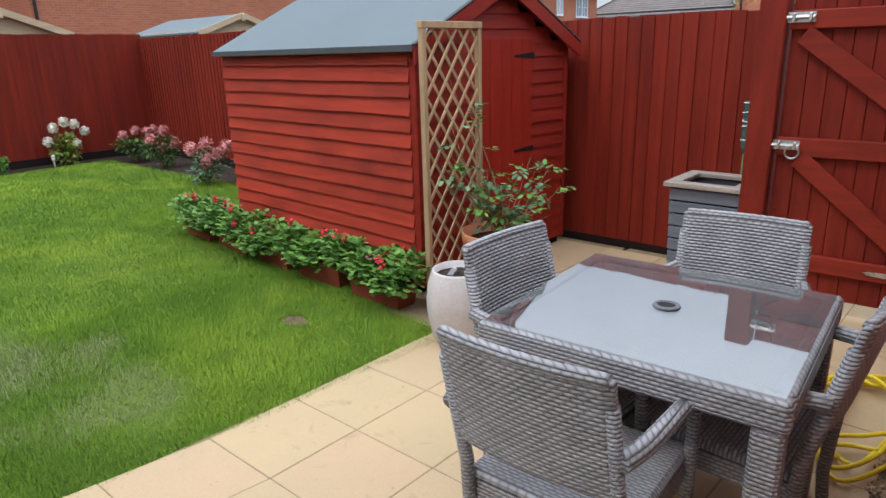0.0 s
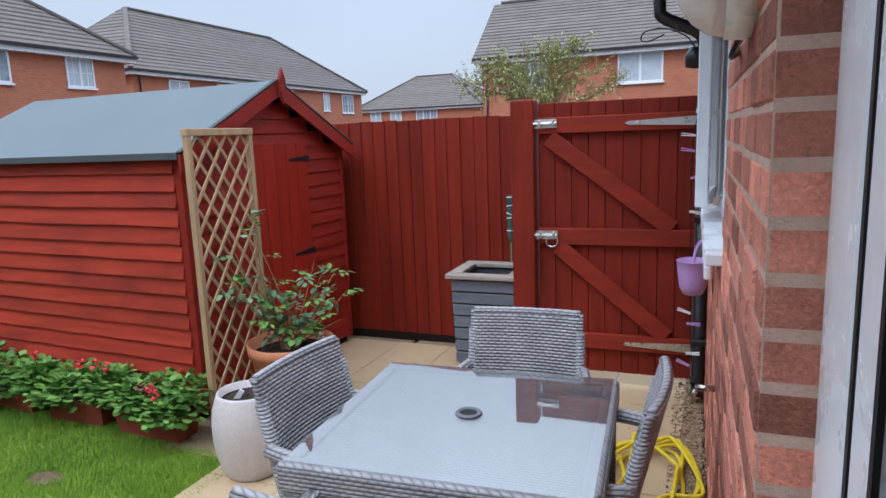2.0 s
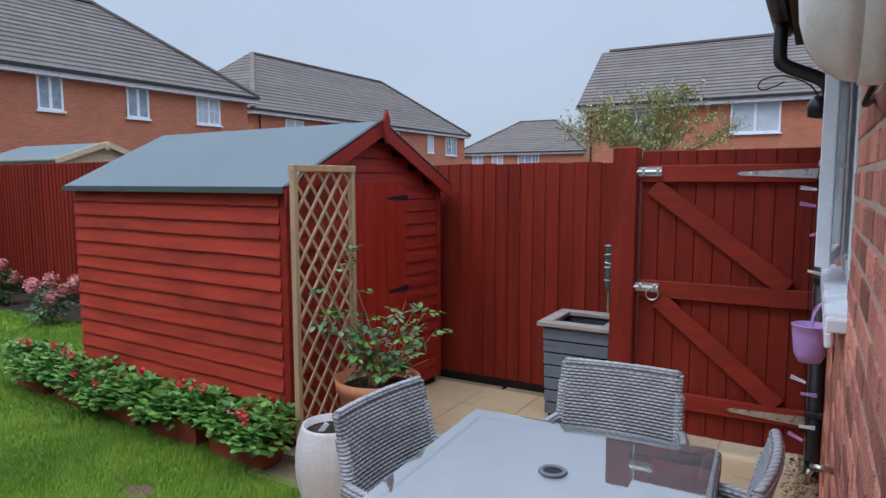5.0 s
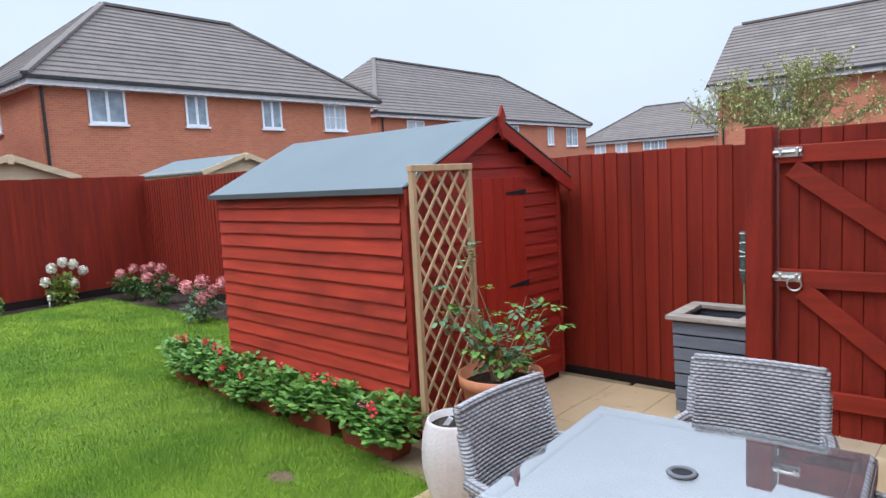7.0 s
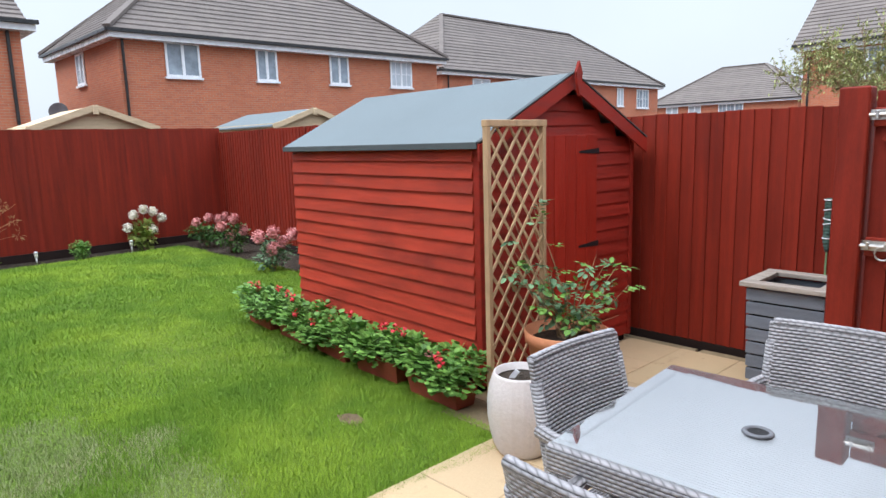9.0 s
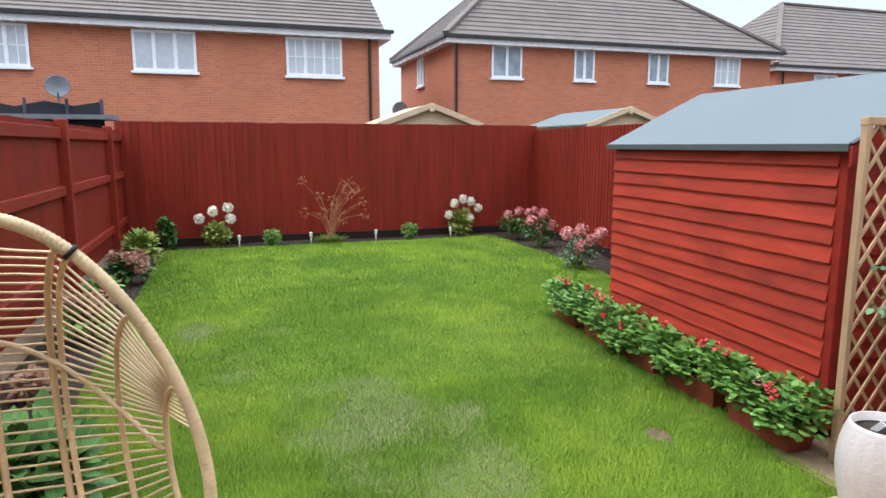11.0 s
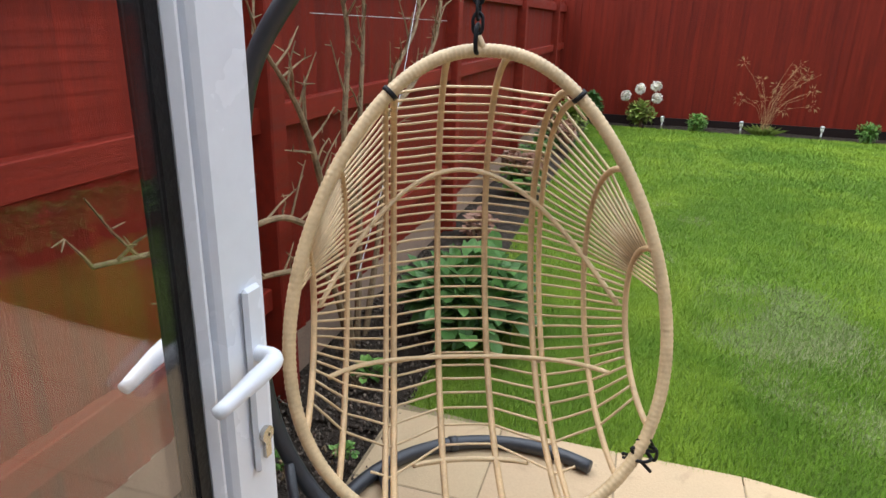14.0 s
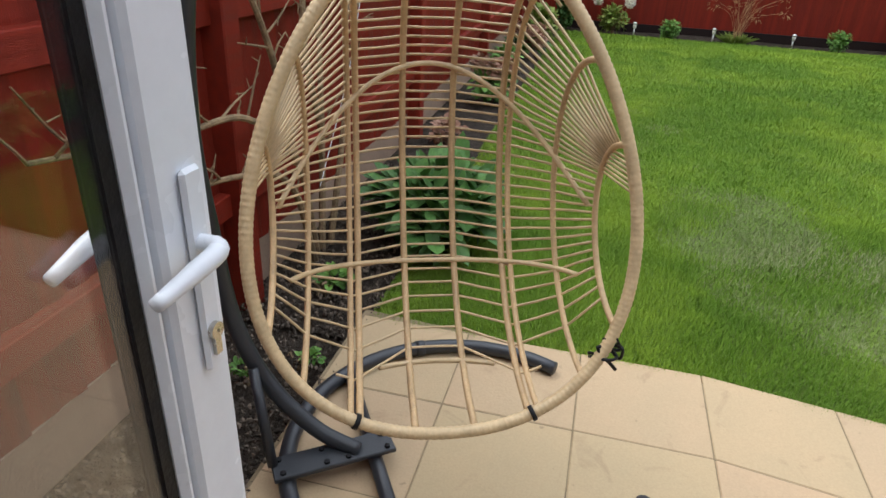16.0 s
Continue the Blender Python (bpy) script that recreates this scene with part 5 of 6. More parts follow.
# ---- trellis, pots and planters ----
tr = thing("trellis", "tall pale wooden lattice trellis against the shed front", "trellis", (-2.485, 3.16, 0))
for y in (-0.262, 0.232):
    part("upright", Build().box((-0.02, y, 0.0), (0.015, y + 0.032, 1.65)), "timber", tr, bevel=0.003)
for z in (0.06, 1.615):
    part("cross_bar", Build().box((-0.0235, -0.2655, z), (0.0185, 0.2675, z + 0.0375)), "timber", tr, bevel=0.003)
for s in (-1, 1):
    n = 15
    for i in range(n):
        z0 = -0.55 + i * 0.150
        y0, y1 = -0.235, 0.235
        za, zb = (z0, z0 + 0.62) if s > 0 else (z0 + 0.62, z0)
        lo, hi = 0.09, 1.62
        pa, pb = Vector((0.006 * s - 0.003, y0, za)), Vector((0.006 * s - 0.003, y1, zb))

        def clip(p, q):
            for lim, sg in ((lo, 1), (hi, -1)):
                if (p.z - lim) * sg < 0 and (q.z - lim) * sg < 0:
                    return None
                if (p.z - lim) * sg < 0:
                    p = p.lerp(q, (lim - p.z) / (q.z - p.z))
                if (q.z - lim) * sg < 0:
                    q = q.lerp(p, (lim - q.z) / (p.z - q.z))
            return p, q
        c = clip(pa, pb)
        if c and (c[1] - c[0]).length > 0.05:
            part("slat", Build().beam(c[0], c[1], 0.015, 0.009, (1, 0, 0)), "timber", tr)


def leaves(b, r, centre, radius, n, size, wide=0.65, flat=1.0, up=0.3, droop=0.2):
    """n leaves through a rounded clump."""
    for _ in range(n):
        d = ball_dir(r)
        p = Vector(centre) + Vector((d.x * radius[0], d.y * radius[1], d.z * radius[2])) * r.uniform(0.45, 1.0)
        o = (d + Vector((0, 0, up)) + ball_dir(r) * 0.7).normalized()
        o.z *= flat
        b.leaf(p, o, size * r.uniform(0.6, 1.25), wide, droop)
    return b


def floret(b, r, p, radius, n, size):
    for _ in range(n):
        d = ball_dir(r)
        b.leaf(Vector(p) + d * radius * 0.6, d + ball_dir(r) * 0.5, size * r.uniform(0.7, 1.2), 0.9, 0.1)
    return b


pot = thing("terracotta_pot", "large terracotta pot with a climbing rose", "plant pot", (-2.215, 3.27, 0))
part("pot", Build().lathe([(0.02, 0.0), (0.165, 0.0), (0.200, 0.22), (0.222, 0.385), (0.238, 0.39), (0.245, 0.455), (0.230, 0.457), (0.212, 0.385), (0.02, 0.38)], 32), "terracotta", pot, smooth=True)
part("soil", Build().lathe([(0.213, 0.395), (0.10, 0.41), (0.01, 0.415)], 20), "soil", pot, smooth=True)
r4 = random.Random(4)
lv, lb, fl = Build(), Build(), Build()
for i in range(24):
    a = r4.uniform(0, 6.28)
    tall = i < 9
    if tall:
        tip = Vector((-0.235 + r4.uniform(-0.02, 0.05), r4.uniform(-0.30, 0.14), r4.uniform(0.65, 1.5)))
    else:
        tip = Vector((r4.uniform(-0.10, 0.30), r4.uniform(-0.22, 0.46), r4.uniform(0.52, 0.86)))
    line = bez([(0.05 * math.cos(a), 0.05 * math.sin(a), 0.39), tip * 0.45 + Vector((0, 0, 0.25)) + ball_dir(r4) * 0.04, tip], 8)
    part("stem", Build().tube(line, [0.0045 * (1 - 0.7 * k / 16) for k in range(17)], 5), "bark", pot)
    for k in range(5, 17):
        if r4.random() < (0.30 if tall else 0.29):
            d = (ball_dir(r4) + Vector((0.3, -0.2, 0.1))).normalized()
            side = d.cross(Vector((0, 0, 1))).normalized()
            q = line[k] + d * 0.03
            leaflet = lb if r4.random() < 0.5 else lv
            for t, w in ((1.0, 0), (0.55, 1), (0.55, -1), (0.1, 1), (0.1, -1)):
                leaflet.leaf(q + d * 0.05 * t + side * 0.012 * w, d * (0.5 + t) + side * w * 1.2 + ball_dir(r4) * 0.25, r4.uniform(0.036, 0.058), 0.68, 0.2)
floret(fl, r4, (0.10, 0.16, 0.44), 0.02, 14, 0.022)
part("foliage", lv, "leaf", pot)
part("foliage", lb, "leaf_blue", pot, "blue-green rose leaves")
part("bloom", fl, "bloom_white", pot, "single cream rose bloom")

wp = thing("white_pot", "chalk-white ribbed rounded garden pot with stained flanks", "plant pot", (-2.055, 2.66, 0))
pw = Build()
nseg = 72
prof = [(0.04, 0.0), (0.118, 0.0), (0.136, 0.03), (0.160, 0.12), (0.172, 0.22), (0.164, 0.32), (0.142, 0.40), (0.138, 0.412), (0.128, 0.412), (0.130, 0.37), (0.02, 0.36)]
fine = bez([(x, 0, z) for x, z in prof[1:7]], 5)
outline = [prof[0]] + [(p.x, p.z) for p in fine] + prof[7:]
for r_, z_ in outline:
    for j in range(nseg):
        k = r_ + (0.0022 if (j // 2) % 2 else 0.0) * (1 if 0.03 < z_ < 0.40 and r_ > 0.13 else 0)
        pw.v.append((k * math.cos(2 * math.pi * j / nseg), k * math.sin(2 * math.pi * j / nseg), z_))
for i in range(len(outline) - 1):
    pw.f += [(i * nseg + j, i * nseg + (j + 1) % nseg, (i + 1) * nseg + (j + 1) % nseg, (i + 1) * nseg + j) for j in range(nseg)]
pw.f.append(tuple(reversed(range(nseg))))
part("body", pw, "white_pot", wp, smooth=True)
part("soil", Build().lathe([(0.129, 0.375), (0.07, 0.385), (0.01, 0.39)], 20), "soil", wp, smooth=True)
part("plant_label", Build().box((-0.012, -0.002, 0.0), (0.012, 0.002, 0.075), pose(-0.03, -0.05, 0.375, 20, 35, 30)), "upvc", wp, "small white blank plant label")

r5 = random.Random(5)
for i in range(5):
    x = -2.84 - i * 0.585
    tg = thing("flower_trough", "brown-red plastic trough of geraniums beside the shed" if i != 0 else "brown-red plastic trough of bright geraniums at the shed corner", "flower trough", (x, 2.855 + 0.036 * i, 0), -3.4 + r5.uniform(-3, 3), "geranium troughs")
    tb = Build().add([(-0.21, -0.07, 0), (0.21, -0.07, 0), (0.21, 0.07, 0), (-0.21, 0.07, 0), (-0.235, -0.092, 0.15), (0.235, -0.092, 0.15), (0.235, 0.092, 0.15), (-0.235, 0.092, 0.15),
                      (-0.220, -0.078, 0.15), (0.220, -0.078, 0.15), (0.220, 0.078, 0.15), (-0.220, 0.078, 0.15), (-0.21, -0.07, 0.12), (0.21, -0.07, 0.12), (0.21, 0.07, 0.12), (-0.21, 0.07, 0.12)],
                     [(3, 2, 1, 0), (0, 1, 5, 4), (1, 2, 6, 5), (2, 3, 7, 6), (3, 0, 4, 7), (4, 5, 9, 8), (5, 6, 10, 9), (6, 7, 11, 10), (7, 4, 8, 11), (8, 9, 13, 12), (9, 10, 14, 13), (10, 11, 15, 14), (11, 8, 12, 15)])
    part("trough", tb, "trough", tg)
    part("soil", Build().box((-0.208, -0.068, 0.10), (0.208, 0.068, 0.128)), "soil", tg)
    lv, stm = Build(), Build()
    heads = []
    for k in range(15):
        cx, cy, cz = -0.31 + 0.62 * (k + 0.5) / 15, r5.uniform(-0.13, 0.06), r5.uniform(0.15, 0.27)
        leaves(lv, r5, (cx, cy, cz), (0.100, 0.125, 0.085), 95, 0.041, 1.10, 0.55, 0.55, 0.16)
        stm.tube([(cx * 0.8, 0, 0.12), (cx, cy, cz)], 0.004, 5)
        if r5.random() < 0.26:
            p = (cx + r5.uniform(-0.05, 0.05), cy - 0.05, cz + r5.uniform(0.10, 0.16))
            stm.tube([(cx, cy, cz - 0.02), p], 0.002, 4)
            heads.append(p)
    part("foliage", lv, "leaf", tg)
    part("stem", stm, "leaf_dark", tg)
    for k, p in enumerate(heads):
        part("bloom", floret(Build(), r5, p, 0.020, 18, 0.021), "bloom_pink" if (i, k) == (0, 1) else "bloom_red", tg)

pl = thing("slatted_planter", "square blue-grey slatted timber planter with weathered rim", "planter", (-1.385, 4.49, 0))
for k in range(7):
    z = 0.03 + k * 0.084
    w = 0.205 + 0.012 * k / 6
    for lo, hi in (((-w, -w), (w, -w + 0.018)), ((-w, w - 0.018), (w, w)), ((-w, -w + 0.018), (-w + 0.018, w - 0.018)), ((w - 0.018, -w + 0.018), (w, w - 0.018))):
        part("slat", Build().box((*lo, z), (*hi, z + 0.073)), "planter", pl, bevel=0.003)
part("liner", Build().box((-0.185, -0.185, 0.0), (0.185, 0.185, 0.58)), "gasket", pl)
for lo, hi in (((-0.25, -0.25), (0.25, -0.165)), ((-0.25, 0.165), (0.25, 0.25)), ((-0.25, -0.165), (-0.165, 0.165)), ((0.165, -0.165), (0.25, 0.165))):
    part("rim_board", Build().box((*lo, 0.622), (*hi, 0.652)), "planter_rim", pl, bevel=0.004)

# ---- hose, tap, pegs and lamp by the wall ----
r6 = random.Random(6)
pts = [(-0.33, 2.20, 0.012), (-0.24, 2.26, 0.012), (-0.12, 2.42, 0.012), (-0.06, 2.62, 0.014), (-0.09, 2.78, 0.02)]
for i in range(46):
    a = 0.9 + i * 0.78
    rx, ry = r6.uniform(0.10, 0.23), r6.uniform(0.22, 0.48)
    cx = -0.25 + r6.uniform(-0.03, 0.03)
    pts.append((min(-0.02, cx + rx * math.cos(a)), 3.05 + r6.uniform(-0.1, 0.1) + ry * math.sin(a), 0.012 + 0.0016 * i + r6.uniform(0, 0.012)))
hose = thing("garden_hose", "tangled yellow garden hose lying on slabs and gravel", "hose")
part("tube", Build().tube(bez(pts, 7), 0.0088, 8), "hose", hose, smooth=True)
part("connector", Build().tube([(-0.11, 2.70, 0.03), (-0.10, 2.76, 0.035)], 0.014, 10), "hose", hose, "yellow and black hose end fitting", smooth=True)
part("nut", Build().tube([(-0.115, 2.665, 0.028), (-0.11, 2.70, 0.03)], 0.016, 8), "gasket", hose, smooth=True)

tap = thing("outside_tap", "dull brass outside tap on the brick wall", "tap", (0, 2.66, 0.64))
part("body", Build().tube([(0, 0, 0), (-0.07, 0, 0)], 0.012, 10).tube([(-0.06, 0, 0), (-0.075, 0, -0.03), (-0.075, 0, -0.06)], 0.010, 10), "chrome", tap, smooth=True)
part("lever", Build().box((-0.085, -0.03, 0.02), (-0.07, 0.03, 0.03)).tube([(-0.075, 0, 0), (-0.077, 0, 0.025)], 0.006, 8), "iron", tap)

bk = thing("peg_basket", "small lilac plastic basket hanging by the brick wall", "basket", (-0.085, 3.22, 0.85))
part("bowl", Build().lathe([(0.01, 0.0), (0.040, 0.0), (0.056, 0.03), (0.064, 0.10), (0.068, 0.145), (0.071, 0.147), (0.066, 0.150), (0.060, 0.10), (0.05, 0.03), (0.01, 0.012)], 28), "lilac", bk, smooth=True)
part("handle", Build().tube(bez([(0.0, -0.066, 0.14), (0.01, -0.05, 0.20), (0.03, 0, 0.235), (0.01, 0.05, 0.20), (0, 0.066, 0.14)], 6), 0.004, 8), "lilac", bk, smooth=True)
part("hook", Build().tube(bez([(0.03, 0, 0.232), (0.05, 0, 0.25), (0.108, 0, 0.25)], 6), 0.003, 6), "iron", bk, smooth=True)
line = thing("peg_line", "thin dark cord with clothes pegs clipped along it by the downpipe", "peg line", (-0.10, 3.96, 0))
part("cord", Build().tube(bez([(0.055, 0, 1.75), (0.0, 0, 1.5), (0.0, 0, 1.0), (0.01, 0, 0.5), (0.03, 0, 0.2)], 8), 0.003, 6), "iron", line)
for z, m_, s in ((1.52, "upvc", -1), (1.44, "lilac", -1), (1.30, "lilac", 1), (1.12, "upvc", 1), (0.72, "upvc", 1), (0.56, "upvc", -1), (0.50, "lilac", 1), (0.33, "upvc", 1), (0.26, "lilac", -1)):
    m4 = Matrix.Translation((0.0, 0, z)) @ Matrix.Rotation(radians(80 * s + r6.uniform(-20, 20)), 4, 'Y')
    part("peg", Build().box((-0.005, -0.005, -0.01), (0.001, 0.005, 0.062), m4).box((0.002, -0.005, -0.01), (0.007, 0.005, 0.062), m4 @ Matrix.Rotation(radians(5), 4, 'Y')), m_, line)

lamp = thing("wall_lamp", "round opal white bulkhead lamp on the brick wall", "wall lamp", (0, 1.56, 1.86))
mY = Matrix.Rotation(radians(-90), 4, 'Y')
part("base", Build().lathe([(0.02, 0.0), (0.140, 0.0), (0.145, 0.015), (0.143, 0.048), (0.135, 0.050)], 40, (0, 0, 0), mY), "lamp", lamp, smooth=True)
part("dome", Build().lathe([(0.138, 0.049), (0.132, 0.075), (0.112, 0.103), (0.080, 0.124), (0.04, 0.135), (0.002, 0.138)], 40, (0, 0, 0), mY), "lamp", lamp, smooth=True)
cabl = tagged(part("lamp_cable", Build().tube(bez([(-0.02, 1.62, 1.73), (-0.03, 1.70, 1.70), (-0.01, 1.85, 1.72), (0.0, 1.95, 1.74)], 6), 0.005, 6), "iron", smooth=True), "short black cable below the wall lamp", "cable")
cam_w = thing("alarm_sounder", "small black rounded sensor at the house corner", "sensor", (-0.10, 4.10, 1.92))
part("body", Build().lathe([(0.01, -0.05), (0.05, -0.04), (0.055, 0.02), (0.03, 0.06), (0.002, 0.065)], 18), "black_plastic", cam_w, smooth=True)
part("arm", Build().tube([(0, 0, 0.0), (0.10, 0, 0.0)], 0.012, 8), "black_plastic", cam_w, smooth=True)
part("wire", Build().tube(bez([(0.0, 0, 0.05), (-0.05, 0, 0.12), (-0.16, 0.0, 0.17), (-0.26, 0, 0.16), (-0.28, 0, 0.12), (-0.24, 0.0, 0.11), (-0.16, 0, 0.14)], 8), 0.004, 6), "iron", cam_w, smooth=True)
roll = thing("netting_roll", "narrow roll of green netting with white ties beside the gate post", "netting", (-1.303, 4.725, 0))
part("stake", Build().tube([(0, 0, 0.0), (0.002, 0, 0.82)], 0.006, 6), "pale_green_plastic", roll, "thin pale green stake")
wound = [(0.010 + 0.014 * min(1, (z - 0.80) / 0.06) + 0.002 * math.sin(z * 310), z) for z in [0.80 + 0.33 * k / 60 for k in range(61)]]
part("netting", Build().lathe([(0.001, 0.799)] + wound + [(0.012, 1.133), (0.001, 1.133)], 14), "green_plastic", roll, smooth=True)
for z, tilt in ((0.885, 0.0), (0.975, 0.004), (1.003, -0.006), (1.063, 0.005), (1.122, 0.0)):
    part("tie", Build().tube([(0.0262 * math.cos(a), 0.0262 * math.sin(a), z + tilt * math.cos(a)) for a in [2 * math.pi * k / 16 for k in range(16)]], 0.0035, 6, True), "upvc", roll, "white plastic tie", smooth=True)

# ---- border plants ----
def bush(name, label, category, at, rad, n, size, leaf, seed, blooms=(), bloom_mat="", bloom_r=0.05, stems=0, wide=0.65, group=""):
    r = random.Random(seed)
    t = thing(name, label, category, at, 0, group)
    b = Build()
    for _ in range(max(1, n // 60)):
        d = ball_dir(r)
        c = Vector((d.x * rad[0] * 0.55, d.y * rad[1] * 0.55, rad[2] + d.z * rad[2] * 0.5))
        leaves(b, r, c, (rad[0] * 0.55, rad[1] * 0.55, rad[2] * 0.55), 60, size, wide)
    part("foliage", b, leaf, t)
    s = Build()
    for _ in range(stems or 5):
        e = Vector((r.uniform(-1, 1) * rad[0] * 0.6, r.uniform(-1, 1) * rad[1] * 0.6, rad[2] * r.uniform(0.8, 1.5)))
        s.tube([(r.uniform(-0.02, 0.02), r.uniform(-0.02, 0.02), -0.03), e * 0.5 + ball_dir(r) * 0.02 + Vector((0, 0, rad[2] * 0.2)), e], [0.008, 0.006, 0.003], 5)
    for p in blooms:
        s.tube([(p[0] * 0.3, p[1] * 0.3, rad[2] * 0.6), Vector(p)], 0.004, 5)
    part("stem", s, "bark", t)
    for p in blooms:
        f = floret(Build(), r, p, bloom_r * 1.25, 150, bloom_r * 0.42)
        k = bloom_r * 0.72
        f.lathe([(0.001, -k), (k * 0.7, -k * 0.7), (k, 0), (k * 0.7, k * 0.7), (0.001, k)], 10, p)
        part("bloom", f, bloom_mat, t)
    return t


bush("hydrangea", "small hydrangea with cream-white blooms by the red fence", "shrub", (-10.72, 0.0, 0), (0.16, 0.20, 0.20), 420, 0.07, "leaf_lime", 21, [(0.0, -0.26, 0.43), (0.02, -0.06, 0.54), (0.0, 0.16, 0.59), (0.05, 0.19, 0.42)], "bloom_white", 0.075)
bush("hydrangea", "upright hydrangea with cream blooms tinged pink", "shrub", (-10.72, 3.97, 0), (0.15, 0.20, 0.22), 420, 0.07, "leaf_lime", 22, [(0.0, -0.24, 0.36), (0.0, -0.14, 0.55), (0.0, 0.02, 0.62), (0.0, 0.16, 0.58), (0.0, 0.29, 0.47), (0.06, 0.12, 0.30)], "bloom_white", 0.072)
for y, sd in ((0.80, 31), (3.0, 32)):
    bush("box_ball", "small clipped green box ball at the lawn edge", "shrub", (-10.62, y, -0.02), (0.15, 0.15, 0.135), 900, 0.035, "leaf", sd, group="clipped box balls")
bush("ivy", "dark green columnar shrub in the fence corner", "shrub", (-10.75, -0.72, 0), (0.12, 0.12, 0.24), 600, 0.07, "leaf_dark", 33)
bush("rose_bush", "rose bush with faded pink blooms near the fence", "shrub", (-10.2, 4.75, 0), (0.22, 0.30, 0.20), 420, 0.06, "leaf_dark", 34, [(0.1, -0.2, 0.40), (0.1, 0.0, 0.46), (0.1, 0.16, 0.42), (0.05, 0.3, 0.44)], "bloom_pink", 0.07)
bush("rose_bush", "tall rose bush with coral pink blooms", "shrub", (-9.1, 4.62, 0), (0.2, 0.26, 0.24), 460, 0.06, "leaf_dark", 35, [(0.1, -0.18, 0.42), (0.1, 0.02, 0.52), (0.12, 0.14, 0.34), (0.1, -0.05, 0.28)], "bloom_pink", 0.075)
bush("rose_bush", "rose bush with large pink blooms beside the shed", "shrub", (-7.4, 4.35, 0), (0.25, 0.28, 0.22), 420, 0.055, "leaf_blue", 36, [(0.1, -0.25, 0.46), (0.1, -0.05, 0.50), (0.12, 0.05, 0.36), (0.1, 0.22, 0.44), (0.15, -0.1, 0.30)], "bloom_pink", 0.08)
bush("border_plant", "yellow-green leafy border plant in the bed", "plant", (-9.4, -0.95, 0), (0.28, 0.22, 0.20), 420, 0.10, "leaf_lime", 41)
bush("hydrangea", "low hydrangea with faded brown blooms", "shrub", (-8.2, -0.95, 0), (0.26, 0.22, 0.14), 300, 0.09, "leaf_dark", 42, [(0.1, 0.05, 0.26), (-0.1, 0.12, 0.25), (0.0, -0.1, 0.28), (0.18, 0.15, 0.22)], "bloom_brown", 0.10)
bush("border_plant", "low green border plant in dark soil", "plant", (-7.2, -0.98, 0), (0.22, 0.18, 0.14), 260, 0.08, "leaf", 43)
bush("hydrangea", "hydrangea with rusty faded flower heads", "shrub", (-6.0, -0.95, 0), (0.26, 0.2, 0.16), 260, 0.09, "leaf", 44, [(0.1, 0.05, 0.28), (-0.12, 0.1, 0.26), (0.05, -0.1, 0.30)], "bloom_brown", 0.09)
bush("border_plant", "low plant with reddish dying leaves in the bed", "plant", (-4.55, -1.0, 0), (0.24, 0.16, 0.10), 160, 0.07, "bloom_brown", 45)
bush("peony", "broad leafy green plant behind the egg chair", "plant", (-3.15, -0.68, 0), (0.33, 0.30, 0.18), 620, 0.13, "leaf_dark", 46, wide=0.50)
bush("border_plant", "small weeds sprouting in dark soil", "plant", (-2.55, -1.02, 0), (0.10, 0.12, 0.04), 80, 0.045, "leaf", 47)

for k, (x, y) in enumerate(((-1.95, -1.05), (-1.55, -1.0), (-1.15, -1.08), (-2.1, -0.92))):
    bush("weed", "tiny green weeds scattered on dark soil", "weed", (x, y, -0.02), (0.07, 0.08, 0.02), 60, 0.024, "leaf", 60 + k, stems=3, group="weeds in the bed")

gr = thing("ornamental_grass", "dry feathery ornamental grass with tan plumes", "grass", (-10.6, 1.68, 0))
r8 = random.Random(8)
stl, plm, tuft = Build(), Build(), Build()
for i in range(26):
    a = r8.uniform(0, 6.28)
    tip = Vector((0.05 * math.cos(a), r8.uniform(-0.46, 0.62), r8.uniform(0.35, 1.05)))
    ln = bez([(0, r8.uniform(-0.06, 0.06), 0), tip * 0.5 + Vector((0, -tip.y * 0.15, 0.12)), tip], 6)
    stl.tube(ln, 0.0015, 4)
    if i % 2 == 0:
        for _ in range(16):
            d = ball_dir(r8)
            plm.leaf(tip + d * 0.05, d + Vector((0, tip.y * 0.6, 0.2)), 0.055, 0.10, 0.3)
for i in range(160):
    a = r8.uniform(0, 6.28)
    tuft.leaf((r8.uniform(-0.04, 0.04), r8.uniform(-0.1, 0.1), -0.02), (math.cos(a) * 0.7, math.sin(a), 0.8), r8.uniform(0.12, 0.26), 0.05, 0.25)
part("stem", stl, "dry_grass", gr)
part("plume", plm, "dry_grass", gr)
part("tuft", tuft, "leaf_lime", gr)

for y in (0.30, 1.38, 2.42, 3.70):
    sl = thing("solar_light", "slim steel solar stake light at the lawn edge", "garden light", (-10.55, y, 0), group="stake lights along the lawn")
    part("stake", Build().tube([(0, 0, -0.05), (0, 0, 0.10)], 0.011, 10), "steel", sl, smooth=True)
    part("lens", Build().tube([(0, 0, 0.10), (0, 0, 0.15)], 0.024, 12), "lamp", sl, smooth=True)
    part("cap", Build().lathe([(0.002, 0.185), (0.02, 0.18), (0.031, 0.165), (0.031, 0.15), (0.002, 0.149)], 14), "steel", sl, smooth=True)

